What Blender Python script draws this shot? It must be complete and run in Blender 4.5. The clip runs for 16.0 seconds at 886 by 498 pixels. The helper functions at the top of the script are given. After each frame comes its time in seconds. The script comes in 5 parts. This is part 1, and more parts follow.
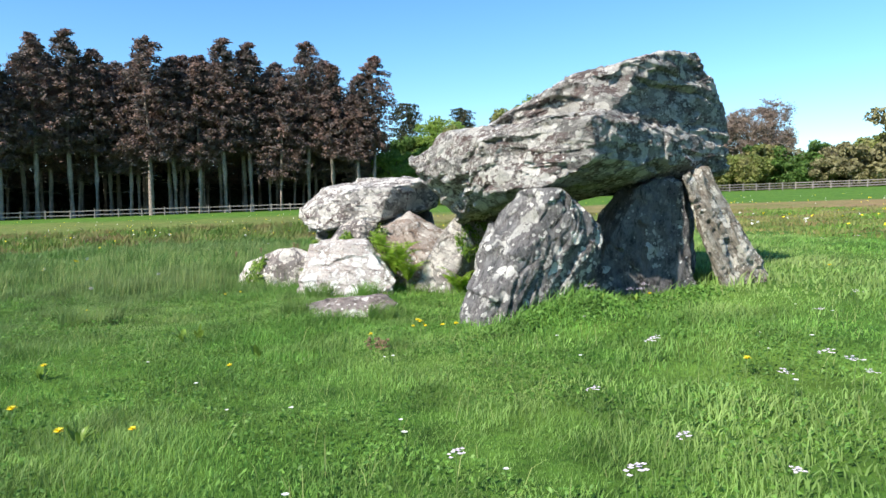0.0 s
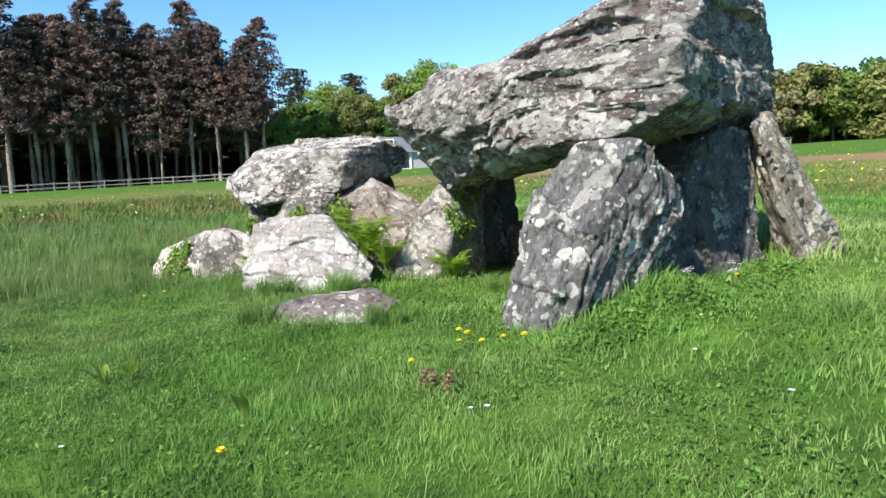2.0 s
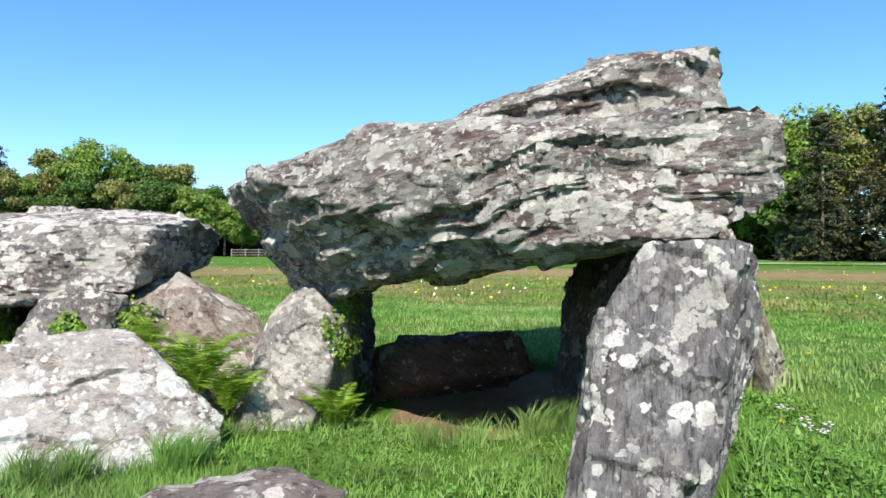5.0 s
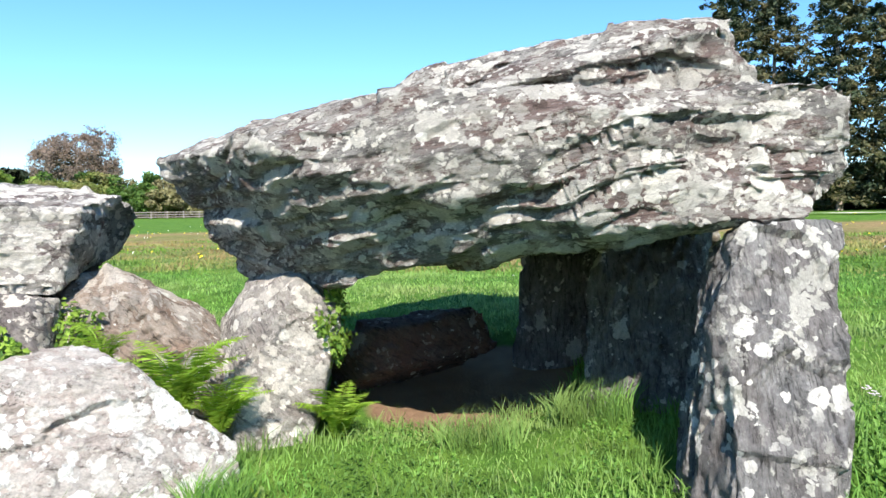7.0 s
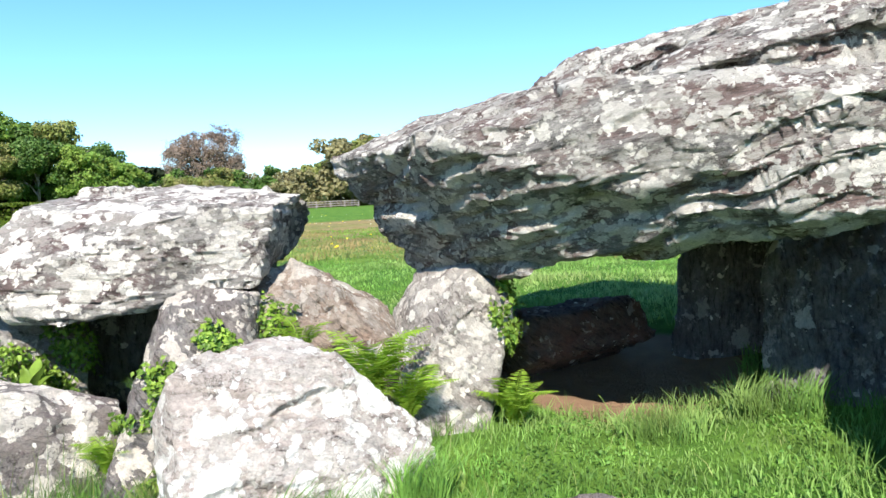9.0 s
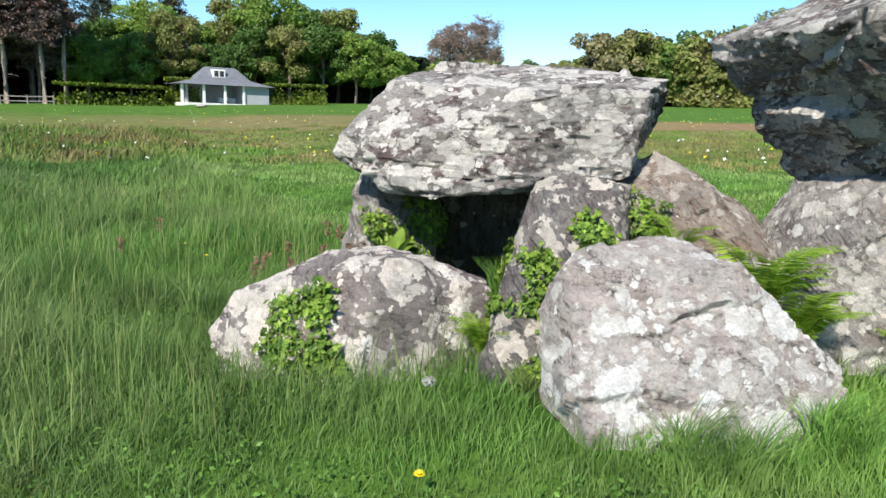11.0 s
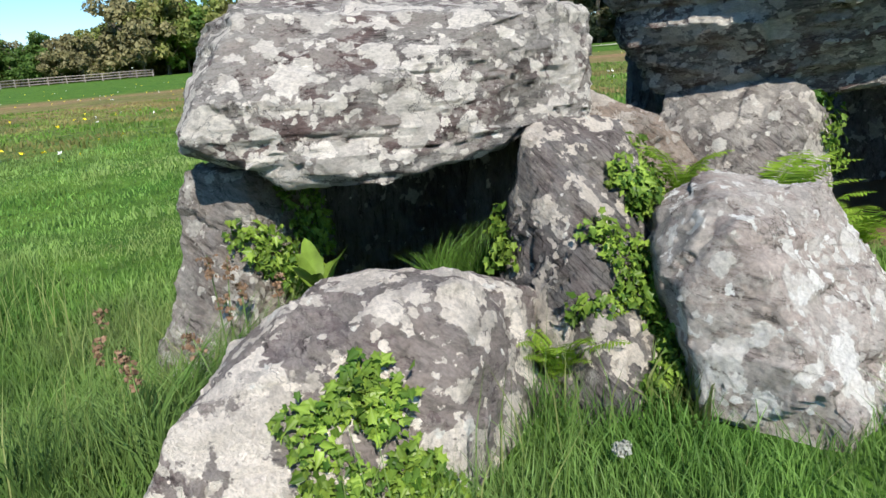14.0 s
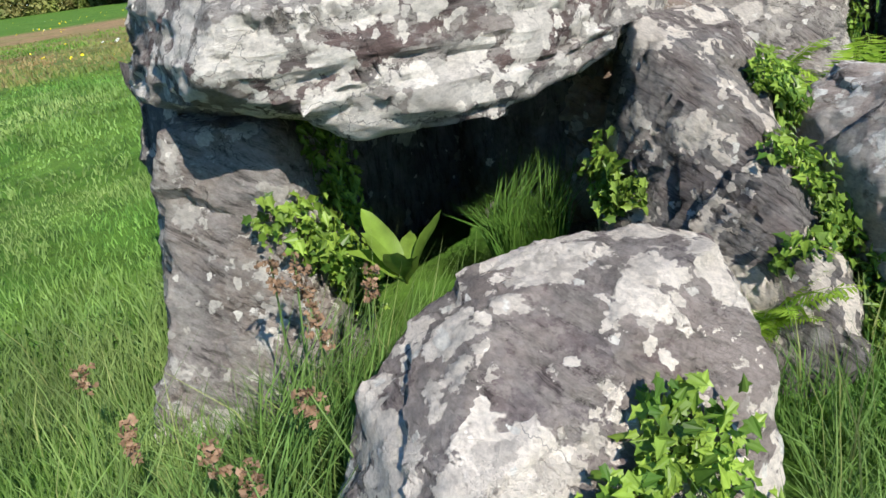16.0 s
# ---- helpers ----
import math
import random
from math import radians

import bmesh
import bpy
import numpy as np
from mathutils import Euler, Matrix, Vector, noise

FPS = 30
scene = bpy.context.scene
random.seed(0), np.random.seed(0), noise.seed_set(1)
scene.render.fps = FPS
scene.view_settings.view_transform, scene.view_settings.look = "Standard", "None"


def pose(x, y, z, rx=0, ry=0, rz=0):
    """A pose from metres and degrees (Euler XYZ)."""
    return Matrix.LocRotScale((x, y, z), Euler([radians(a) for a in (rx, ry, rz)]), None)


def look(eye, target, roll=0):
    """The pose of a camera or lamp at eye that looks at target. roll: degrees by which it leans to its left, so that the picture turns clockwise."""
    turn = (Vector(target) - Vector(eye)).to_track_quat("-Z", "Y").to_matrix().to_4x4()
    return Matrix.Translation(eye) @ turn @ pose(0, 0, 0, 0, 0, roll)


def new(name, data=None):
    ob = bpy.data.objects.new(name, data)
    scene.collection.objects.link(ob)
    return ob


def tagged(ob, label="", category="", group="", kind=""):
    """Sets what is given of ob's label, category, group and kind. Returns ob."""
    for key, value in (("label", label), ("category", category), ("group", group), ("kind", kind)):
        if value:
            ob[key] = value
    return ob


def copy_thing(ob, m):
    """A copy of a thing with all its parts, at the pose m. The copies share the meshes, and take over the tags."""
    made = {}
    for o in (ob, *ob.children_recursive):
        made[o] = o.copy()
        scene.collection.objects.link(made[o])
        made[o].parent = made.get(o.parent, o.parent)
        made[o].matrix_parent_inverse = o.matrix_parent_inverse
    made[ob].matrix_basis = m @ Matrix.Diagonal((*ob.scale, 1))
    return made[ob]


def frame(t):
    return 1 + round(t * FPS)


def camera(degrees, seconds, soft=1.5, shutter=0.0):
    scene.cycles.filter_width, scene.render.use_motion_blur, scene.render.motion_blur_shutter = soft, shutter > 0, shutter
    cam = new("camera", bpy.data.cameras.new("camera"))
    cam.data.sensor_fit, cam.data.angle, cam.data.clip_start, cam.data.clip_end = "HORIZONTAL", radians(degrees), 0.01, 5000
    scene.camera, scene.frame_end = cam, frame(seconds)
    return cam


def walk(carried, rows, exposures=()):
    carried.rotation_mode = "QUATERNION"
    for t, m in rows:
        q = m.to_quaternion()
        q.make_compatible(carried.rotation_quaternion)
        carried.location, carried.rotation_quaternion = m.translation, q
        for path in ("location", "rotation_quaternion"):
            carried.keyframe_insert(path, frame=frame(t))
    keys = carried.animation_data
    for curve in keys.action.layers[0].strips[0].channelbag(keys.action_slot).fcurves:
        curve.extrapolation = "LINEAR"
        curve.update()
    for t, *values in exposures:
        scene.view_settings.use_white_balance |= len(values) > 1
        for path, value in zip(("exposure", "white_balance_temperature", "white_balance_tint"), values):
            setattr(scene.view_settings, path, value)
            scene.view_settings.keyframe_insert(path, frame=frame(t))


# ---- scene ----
cam = camera(65.5, 16.0)
PATH = [
    (0, (-0.035, 0.046, 1.1), (-0.037, 2.043, 0.981), -0.7),
    (0.5, (-0.294, 0.533, 1.07), (-0.177, 2.523, 0.908), -2.7),
    (1, (-0.589, 0.973, 1.067), (-0.465, 2.967, 0.982), -2.7),
    (1.5, (-0.792, 1.414, 1.095), (-0.489, 3.383, 0.926), 0.8),
    (2, (-0.981, 1.924, 1.081), (-0.674, 3.888, 0.863), -2.1),
    (2.5, (-1.236, 2.35, 1.102), (-0.787, 4.296, 0.981), -0.7),
    (3, (-1.43, 2.733, 1.143), (-0.849, 4.643, 1.016), 0.9),
    (3.5, (-1.614, 3.214, 1.158), (-1.005, 5.117, 1.065), -3.0),
    (4, (-1.773, 3.675, 1.12), (-0.888, 5.464, 0.994), 1.3),
    (4.5, (-1.834, 4.05, 1.147), (-0.928, 5.832, 1.084), -0.1),
    (4.7, (-1.907, 4.211, 1.091), (-0.882, 5.929, 1.11), 0.5),
    (6.8, (-2.62, 5.627, 1.259), (-1.052, 6.868, 1.22), -1.4),
    (7, (-2.685, 5.734, 1.246), (-1.083, 6.929, 1.188), -0.7),
    (7.5, (-2.84, 5.927, 1.25), (-1.1, 6.895, 1.056), 1.0),
    (8, (-2.904, 5.955, 1.244), (-1.207, 6.984, 0.993), 1.4),
    (8.5, (-2.953, 5.967, 1.295), (-1.358, 7.169, 1.199), 0.5),
    (9, (-2.974, 5.987, 1.295), (-1.58, 7.418, 1.201), -2.2),
    (9.5, (-3.024, 6.036, 1.286), (-1.858, 7.659, 1.19), -1.5),
    (10, (-3.119, 6.175, 1.245), (-2.26, 7.968, 1.033), -0.3),
    (10.2, (-3.155, 6.252, 1.237), (-2.384, 8.076, 0.96), 0.8),
    (12.3, (-3.661, 7.682, 1.134), (-2.6, 9.32, 0.694), -0.5),
    (12.5, (-3.675, 7.852, 1.113), (-2.483, 9.403, 0.698), -4.4),
    (13, (-3.779, 8.156, 1.14), (-2.503, 9.641, 0.732), -5.7),
    (13.5, (-3.929, 8.468, 1.171), (-2.347, 9.636, 0.805), -1.2),
    (14, (-3.931, 8.709, 1.161), (-2.262, 9.692, 0.66), -4.5),
    (14.5, (-3.804, 9.052, 1.122), (-2.16, 10.063, 0.598), -8.3),
    (15, (-3.754, 9.379, 1.102), (-2.023, 10.183, 0.504), -4.5),
    (15.5, (-3.732, 9.646, 1.143), (-1.949, 10.179, 0.41), -4.7),
    (16, (-3.616, 9.833, 1.123), (-1.825, 10.35, 0.397), -8.1),
]
walk(cam, [(t, look(eye, target, roll)) for t, eye, target, roll in PATH], exposures=[(0.0, 0.97), (2.5, 0.85), (3.5, 0.78), (4.7, 0.88), (7.0, 1.22), (8.5, 1.32), (9.5, 1.17), (10.2, 0.88), (12.5, 0.68), (14.0, 0.60), (16.0, 0.76)])

# ---- world, sun ----
SUN_TO = Vector((-0.73, -0.68, 0.0)).normalized()
SUN_EL = radians(40.5)
sun_vec = Vector((SUN_TO.x * math.cos(SUN_EL), SUN_TO.y * math.cos(SUN_EL), math.sin(SUN_EL)))
world = bpy.data.worlds.new("sky")
scene.world = world
world.use_nodes = True
wn = world.node_tree.nodes
sky = wn.new("ShaderNodeTexSky")
sky.sky_type = "NISHITA"
sky.sun_disc = False
sky.sun_elevation = SUN_EL
sky.sun_rotation = math.atan2(SUN_TO.x, SUN_TO.y)
sky.air_density = 1.0
sky.dust_density = 0.0
sky.ozone_density = 5.0
wn["Background"].inputs["Strength"].default_value = 0.114
hue = wn.new("ShaderNodeHueSaturation")
hue.inputs["Hue"].default_value = 0.496
hue.inputs["Saturation"].default_value = 1.16
hue.inputs["Value"].default_value = 1.02
world.node_tree.links.new(sky.outputs[0], hue.inputs["Color"])
world.node_tree.links.new(hue.outputs[0], wn["Background"].inputs["Color"])
sun = bpy.data.lights.new("sun", "SUN")
sun.energy = 5.0
sun.angle = radians(0.53)
sun.color = (1.0, 0.93, 0.83)
sun_ob = new("sun", sun)
sun_ob.matrix_world = look(sun_vec * 60, (0, 0, 0))

# ---- material helpers ----


class Graph:
    """A small helper to wire node materials."""

    def __init__(self, name):
        self.mat = bpy.data.materials.new(name)
        self.mat.use_nodes = True
        self.n = self.mat.node_tree.nodes
        self.l = self.mat.node_tree.links
        self.bsdf = self.n["Principled BSDF"]
        self.coord = self.n.new("ShaderNodeTexCoord").outputs["Object"]

    def put(self, socket, value):
        if isinstance(value, bpy.types.NodeSocket):
            self.l.new(value, socket)
        elif isinstance(value, (tuple, list)) and len(value) == 3 and len(socket.default_value) == 4:
            socket.default_value = (*value, 1)
        else:
            socket.default_value = value

    def node(self, kind, out=0, props=(), **ins):
        nd = self.n.new(kind)
        for k, v in props:
            setattr(nd, k, v)
        for k, v in ins.items():
            self.put(nd.inputs[int(k[1:]) if k[0] == "i" and k[1:].isdigit() else k], v)
        return nd.outputs[out]

    def noise(self, scale, detail=4, rough=0.6, vec=None, dist=0.0):
        return self.node("ShaderNodeTexNoise", Vector=vec or self.coord, Scale=scale, Detail=detail, Roughness=rough, Distortion=dist)

    def voronoi(self, scale, vec=None, out=0, feature="F1", rand=1.0):
        return self.node("ShaderNodeTexVoronoi", out, (("feature", feature),), Vector=vec or self.coord, Scale=scale, Randomness=rand)

    def ramp(self, fac, stops):
        nd = self.n.new("ShaderNodeValToRGB")
        el = nd.color_ramp.elements
        while len(el) < len(stops):
            el.new(0.5)
        for e, (p, c) in zip(el, stops):
            e.position = p
            e.color = (c, c, c, 1) if isinstance(c, (int, float)) else (*c, 1)
        self.put(nd.inputs[0], fac)
        return nd.outputs[0]

    def mix(self, fac, a, b, mode="MIX"):
        nd = self.n.new("ShaderNodeMix")
        nd.data_type = "RGBA"
        nd.blend_type = mode
        self.put(nd.inputs[0], fac)
        self.put(nd.inputs[6], a)
        self.put(nd.inputs[7], b)
        return nd.outputs[2]

    def math(self, op, a, b=0.5):
        return self.node("ShaderNodeMath", 0, (("operation", op),), i0=a, i1=b)

    def stretch(self, sx, sy, sz, rot=(0, 0, 0)):
        nd = self.n.new("ShaderNodeMapping")
        nd.inputs["Rotation"].default_value = rot
        nd.vector_type = "TEXTURE"
        nd.inputs["Scale"].default_value = (1 / sx, 1 / sy, 1 / sz)
        self.l.new(self.coord, nd.inputs["Vector"])
        return nd.outputs[0]

    def bump(self, height, strength=0.4, dist=0.02, normal=None):
        nd = self.n.new("ShaderNodeBump")
        nd.inputs["Strength"].default_value = strength
        nd.inputs["Distance"].default_value = dist
        self.put(nd.inputs["Height"], height)
        if normal:
            self.l.new(normal, nd.inputs["Normal"])
        return nd.outputs[0]

    def done(self, color, rough=0.9, normal=None, **extra):
        self.put(self.bsdf.inputs["Base Color"], color)
        self.put(self.bsdf.inputs["Roughness"], rough)
        if normal:
            self.l.new(normal, self.bsdf.inputs["Normal"])
        for k, v in extra.items():
            self.put(self.bsdf.inputs[k.replace("_", " ")], v)
        return self.mat


def stone_mat(name, dark, mid, lichen_amount, tilt=(0, 0, 0), warm=(0.17, 0.12, 0.11), warm_amount=0.5, pale=(0.60, 0.585, 0.54), spots=0.5, stretch=2.0, patch=2.6, film=0.7):
    """Foliated schist: streaked bare rock under scalloped crusts of grey, pale and white lichen."""
    g = Graph(name)
    flat = g.stretch(1.0, 1.0, stretch, tilt)
    soft = g.stretch(1.0, 1.0, 1.0 + 0.3 * (stretch - 1.0), tilt)
    layer = g.stretch(1.0, 1.0, stretch * 4.0, tilt)

    def warped(vec, scale, amount):
        n = g.node("ShaderNodeTexNoise", 1, Vector=g.coord, Scale=scale, Detail=5.0, Roughness=0.65)
        return g.node("ShaderNodeVectorMath", 0, (("operation", "ADD"),), i0=vec, i1=g.mix(1.0, n, (amount, amount, amount), "MULTIPLY"))

    # bare rock: grey with wine-brown stains and fine dark lines along the beds
    base = g.mix(g.ramp(g.noise(6.0, 8, 0.7, flat), [(0.34, 0.0), (0.66, 1.0)]), dark, mid)
    stain = g.ramp(g.noise(2.3, 6, 0.7, flat), [(0.44, 0.0), (0.56, 1.0)])
    base = g.mix(g.math("MULTIPLY", stain, warm_amount), base, warm)
    streak = g.ramp(g.noise(7.0, 8, 0.75, layer, 0.4), [(0.37, 0.30), (0.48, 1.0), (0.62, 1.2)])
    base = g.mix(1.0, base, streak, "MULTIPLY")
    # a thin dull grey-buff crust nearly everywhere, broken along the beds
    dull = tuple(0.62 * p for p in pale)
    thin = g.ramp(g.math("ADD", g.math("MULTIPLY", g.noise(4.5, 7, 0.72, soft), 0.6), g.math("MULTIPLY", g.noise(22.0, 6, 0.75, flat), 0.4)), [(0.580 - 0.10 * lichen_amount, 0.0), (0.604 - 0.10 * lichen_amount, 1.0)])
    thin_tone = g.mix(g.ramp(g.noise(9.0, 5, 0.7), [(0.4, 0.0), (0.62, 1.0)]), dull, tuple(0.8 * p for p in pale))
    thin_tone = g.mix(g.ramp(g.noise(13.0, 4, 0.7), [(0.55, 0.0), (0.68, 0.6)]), thin_tone, (0.31, 0.305, 0.26))
    col = g.mix(g.math("MULTIPLY", thin, film), base, thin_tone)
    # scalloped pale crusts of three sizes, thick in some places and absent in others
    where = g.noise(patch * 0.42, 5, 0.6, soft)
    crust = None
    for k, (scale, warp, size) in enumerate(((5.0, 0.24, 0.46), (9.5, 0.14, 0.42), (20.0, 0.075, 0.36))):
        vec = warped(soft, 7.0 + 8.0 * k, warp)
        rnd = g.node("ShaderNodeSeparateColor", 0, (), i0=g.voronoi(scale, vec, 1))
        lim = g.math("ADD", g.math("MULTIPLY", where, 1.7), 0.36 * lichen_amount - 0.93)
        on = g.ramp(g.math("SUBTRACT", lim, g.math("MULTIPLY", rnd, 0.55)), [(0.0, 0.0), (0.01, 1.0)])
        blob = g.ramp(g.voronoi(scale, vec), [(size, 1.0), (size + 0.035, 0.0)])
        one = g.math("MULTIPLY", on, blob)
        tint = g.mix(g.node("ShaderNodeSeparateColor", 1, (), i0=g.voronoi(scale, vec, 1)), tuple(0.74 * p for p in pale), tuple(min(0.86, 1.12 * p) for p in pale))
        col = g.mix(one, col, tint)
        crust = one if crust is None else g.math("MAXIMUM", crust, one)
    # round white rosettes
    wob = warped(g.coord, 16.0, 0.075)
    gate = g.ramp(g.noise(1.3, 3), [(0.38, 0.0), (0.47, 1.0)])
    for scale, size in ((6.5, 0.15 + 0.11 * spots), (15.0, 0.14 + 0.14 * spots)):
        ros = g.ramp(g.voronoi(scale, wob), [(size, 1.0), (size + 0.03, 0.0)])
        pick = g.ramp(g.node("ShaderNodeSeparateColor", 0, (), i0=g.voronoi(scale, wob, 1)), [(0.66 - 0.25 * spots, 0.0), (0.67 - 0.25 * spots, 1.0)])
        col = g.mix(g.math("MULTIPLY", g.math("MULTIPLY", ros, gate), pick), col, (0.74, 0.72, 0.67))
    # dark hairline cracks
    crack = g.ramp(g.voronoi(2.6, warped(flat, 5.0, 0.35), 0, "DISTANCE_TO_EDGE"), [(0.0, 0.3), (0.010, 1.0)])
    cgate = g.ramp(g.noise(2.4, 3, 0.5), [(0.50, 0.0), (0.56, 1.0)])
    col = g.mix(cgate, col, g.mix(1.0, col, crack, "MULTIPLY"))
    fine = g.noise(60.0, 6, 0.75, flat)
    col = g.mix(0.6, col, g.mix(1.0, col, g.ramp(fine, [(0.32, 0.55), (0.58, 1.25)]), "MULTIPLY"))
    n1 = g.bump(g.noise(9.0, 10, 0.78, layer, 0.5), 1.0, 0.06)
    n2 = g.bump(fine, 0.8, 0.012, n1)
    n3 = g.bump(crust, 0.4, 0.006, n2)
    return g.done(col, 0.93, n3, Specular_IOR_Level=0.15)


def leaf_mat(name, a, b, c=None, trans=0.35, rough=0.55, clump=0.5, depth=0.62, west=None):
    g = Graph(name)
    rnd = g.node("ShaderNodeNewGeometry", "Random Per Island")
    col = g.mix(rnd, a, b)
    if c:
        col = g.mix(g.ramp(g.noise(0.35, 3), [(0.42, 0.0), (0.62, 1.0)]), col, c)
    col = g.mix(1.0, col, g.ramp(g.noise(clump, 4, 0.6), [(0.34, depth), (0.62, 1.15)]), "MULTIPLY")
    col = g.mix(0.5, col, g.mix(1.0, col, g.ramp(g.noise(14.0, 2), [(0.3, 0.6), (0.7, 1.3)]), "MULTIPLY"))
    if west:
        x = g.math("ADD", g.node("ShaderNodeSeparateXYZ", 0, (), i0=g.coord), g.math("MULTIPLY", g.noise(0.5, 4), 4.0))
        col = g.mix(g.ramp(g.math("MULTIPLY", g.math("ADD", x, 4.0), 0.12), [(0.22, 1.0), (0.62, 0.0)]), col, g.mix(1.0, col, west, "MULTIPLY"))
    mat = g.done(col, rough, None, Specular_IOR_Level=0.25)
    tr = g.n.new("ShaderNodeBsdfTranslucent")
    g.l.new(col, tr.inputs["Color"])
    mx = g.n.new("ShaderNodeMixShader")
    mx.inputs[0].default_value = trans
    g.l.new(g.bsdf.outputs[0], mx.inputs[1])
    g.l.new(tr.outputs[0], mx.inputs[2])
    g.l.new(mx.outputs[0], g.n["Material Output"].inputs["Surface"])
    return mat


def plain(name, color, rough=0.7, scale=8.0, vary=0.25, bump=0.2, dist=0.01):
    g = Graph(name)
    n = g.noise(scale, 6, 0.65)
    n2 = g.noise(scale * 0.13, 3)
    col = g.mix(1.0, color, g.ramp(n, [(0.3, 1 - vary), (0.7, 1 + vary * 0.5)]), "MULTIPLY")
    col = g.mix(1.0, col, g.ramp(n2, [(0.3, 1 - vary * 0.7), (0.7, 1.0)]), "MULTIPLY")
    return g.done(col, rough, g.bump(n, bump, dist))


TILT_CAP = (radians(-7), radians(-6), 0)
M_CAP = stone_mat("schist_capstone", (0.11, 0.104, 0.10), (0.30, 0.285, 0.27), 0.90, TILT_CAP, (0.17, 0.115, 0.105), 0.8, (0.63, 0.605, 0.555), 0.1, 2.6, 8.0)
M_SMALL = stone_mat("schist_small_capstone", (0.13, 0.12, 0.116), (0.30, 0.285, 0.27), 1.12, (0, 0, 0), (0.155, 0.11, 0.105), 0.9, (0.73, 0.69, 0.635), 0.1, 2.0, 6.5, 0.5)
M_PALE = stone_mat("pale_crusted_stone", (0.33, 0.285, 0.265), (0.54, 0.475, 0.435), 1.02, (0.2, 0.1, 0), (0.40, 0.33, 0.29), 0.4, (0.84, 0.80, 0.745), 0.1, 1.2, 4.0, 0.6)
M_FLAT = stone_mat("pinkish_flat_stone", (0.17, 0.145, 0.135), (0.33, 0.285, 0.265), 0.5, (0.1, 0.1, 0), (0.24, 0.18, 0.16), 0.5, (0.58, 0.54, 0.50), 0.6, 1.3, 8.0)
M_STREAK = stone_mat("streaked_dark_stone", (0.10, 0.095, 0.097), (0.30, 0.285, 0.275), 0.66, (0.7, 0.5, 0), (0.17, 0.13, 0.12), 0.5, (0.68, 0.62, 0.55), 0.1, 3.0, 6.0, 0.3)
M_LOW = stone_mat("streaked_low_stone", (0.11, 0.095, 0.097), (0.285, 0.255, 0.25), 1.36, (0.5, 0.3, 0), (0.18, 0.135, 0.13), 0.7, (0.74, 0.68, 0.61), 0.2, 1.7, 5.0, 0.3)
M_DULL = stone_mat("dull_grey_brown_stone", (0.18, 0.16, 0.15), (0.37, 0.34, 0.32), 0.74, (0.5, 0.3, 0), (0.24, 0.19, 0.15), 0.5, (0.58, 0.55, 0.50), 0.3, 1.7, 7.0, 0.5)
M_SQUAT = stone_mat("pale_pinkish_stone", (0.20, 0.18, 0.17), (0.40, 0.375, 0.35), 0.86, (0.7, 0.5, 0), (0.27, 0.22, 0.20), 0.4, (0.64, 0.60, 0.55), 0.5, 2.0, 5.0)
M_WINE = stone_mat("wine_red_stone", (0.09, 0.065, 0.06), (0.20, 0.14, 0.13), 0.25, (0.6, 0.4, 0), (0.18, 0.09, 0.07), 0.6, (0.36, 0.30, 0.27), 0.1, 1.4, 7.0)
M_UPRIGHT = stone_mat("dark_upright_stone", (0.105, 0.105, 0.108), (0.32, 0.31, 0.305), 0.30, (radians(90), 0.15, radians(35)), (0.15, 0.125, 0.12), 0.4, (0.56, 0.545, 0.50), 1.35, 1.6, 6.0)
# Darker copy of the upright material: shade under the capstones put into colour.
M_SHADED = stone_mat("shaded_upright_stone", (0.09, 0.088, 0.092), (0.25, 0.24, 0.24), 0.25, (radians(90), 0.15, radians(35)), (0.15, 0.125, 0.12), 0.4, (0.50, 0.485, 0.45), -0.2, 1.6, 6.0)
M_RUST = stone_mat("rusty_brown_stone", (0.21, 0.16, 0.13), (0.42, 0.35, 0.30), 0.7, (0.6, 0.4, 0), (0.24, 0.14, 0.09), 0.4, (0.55, 0.50, 0.45), 0.6, 1.4, 7.0)
M_LEAN = stone_mat("banded_leaning_stone", (0.18, 0.16, 0.13), (0.44, 0.40, 0.34), 0.85, (0, radians(60), 0), (0.22, 0.17, 0.12), 0.6, (0.66, 0.62, 0.54))


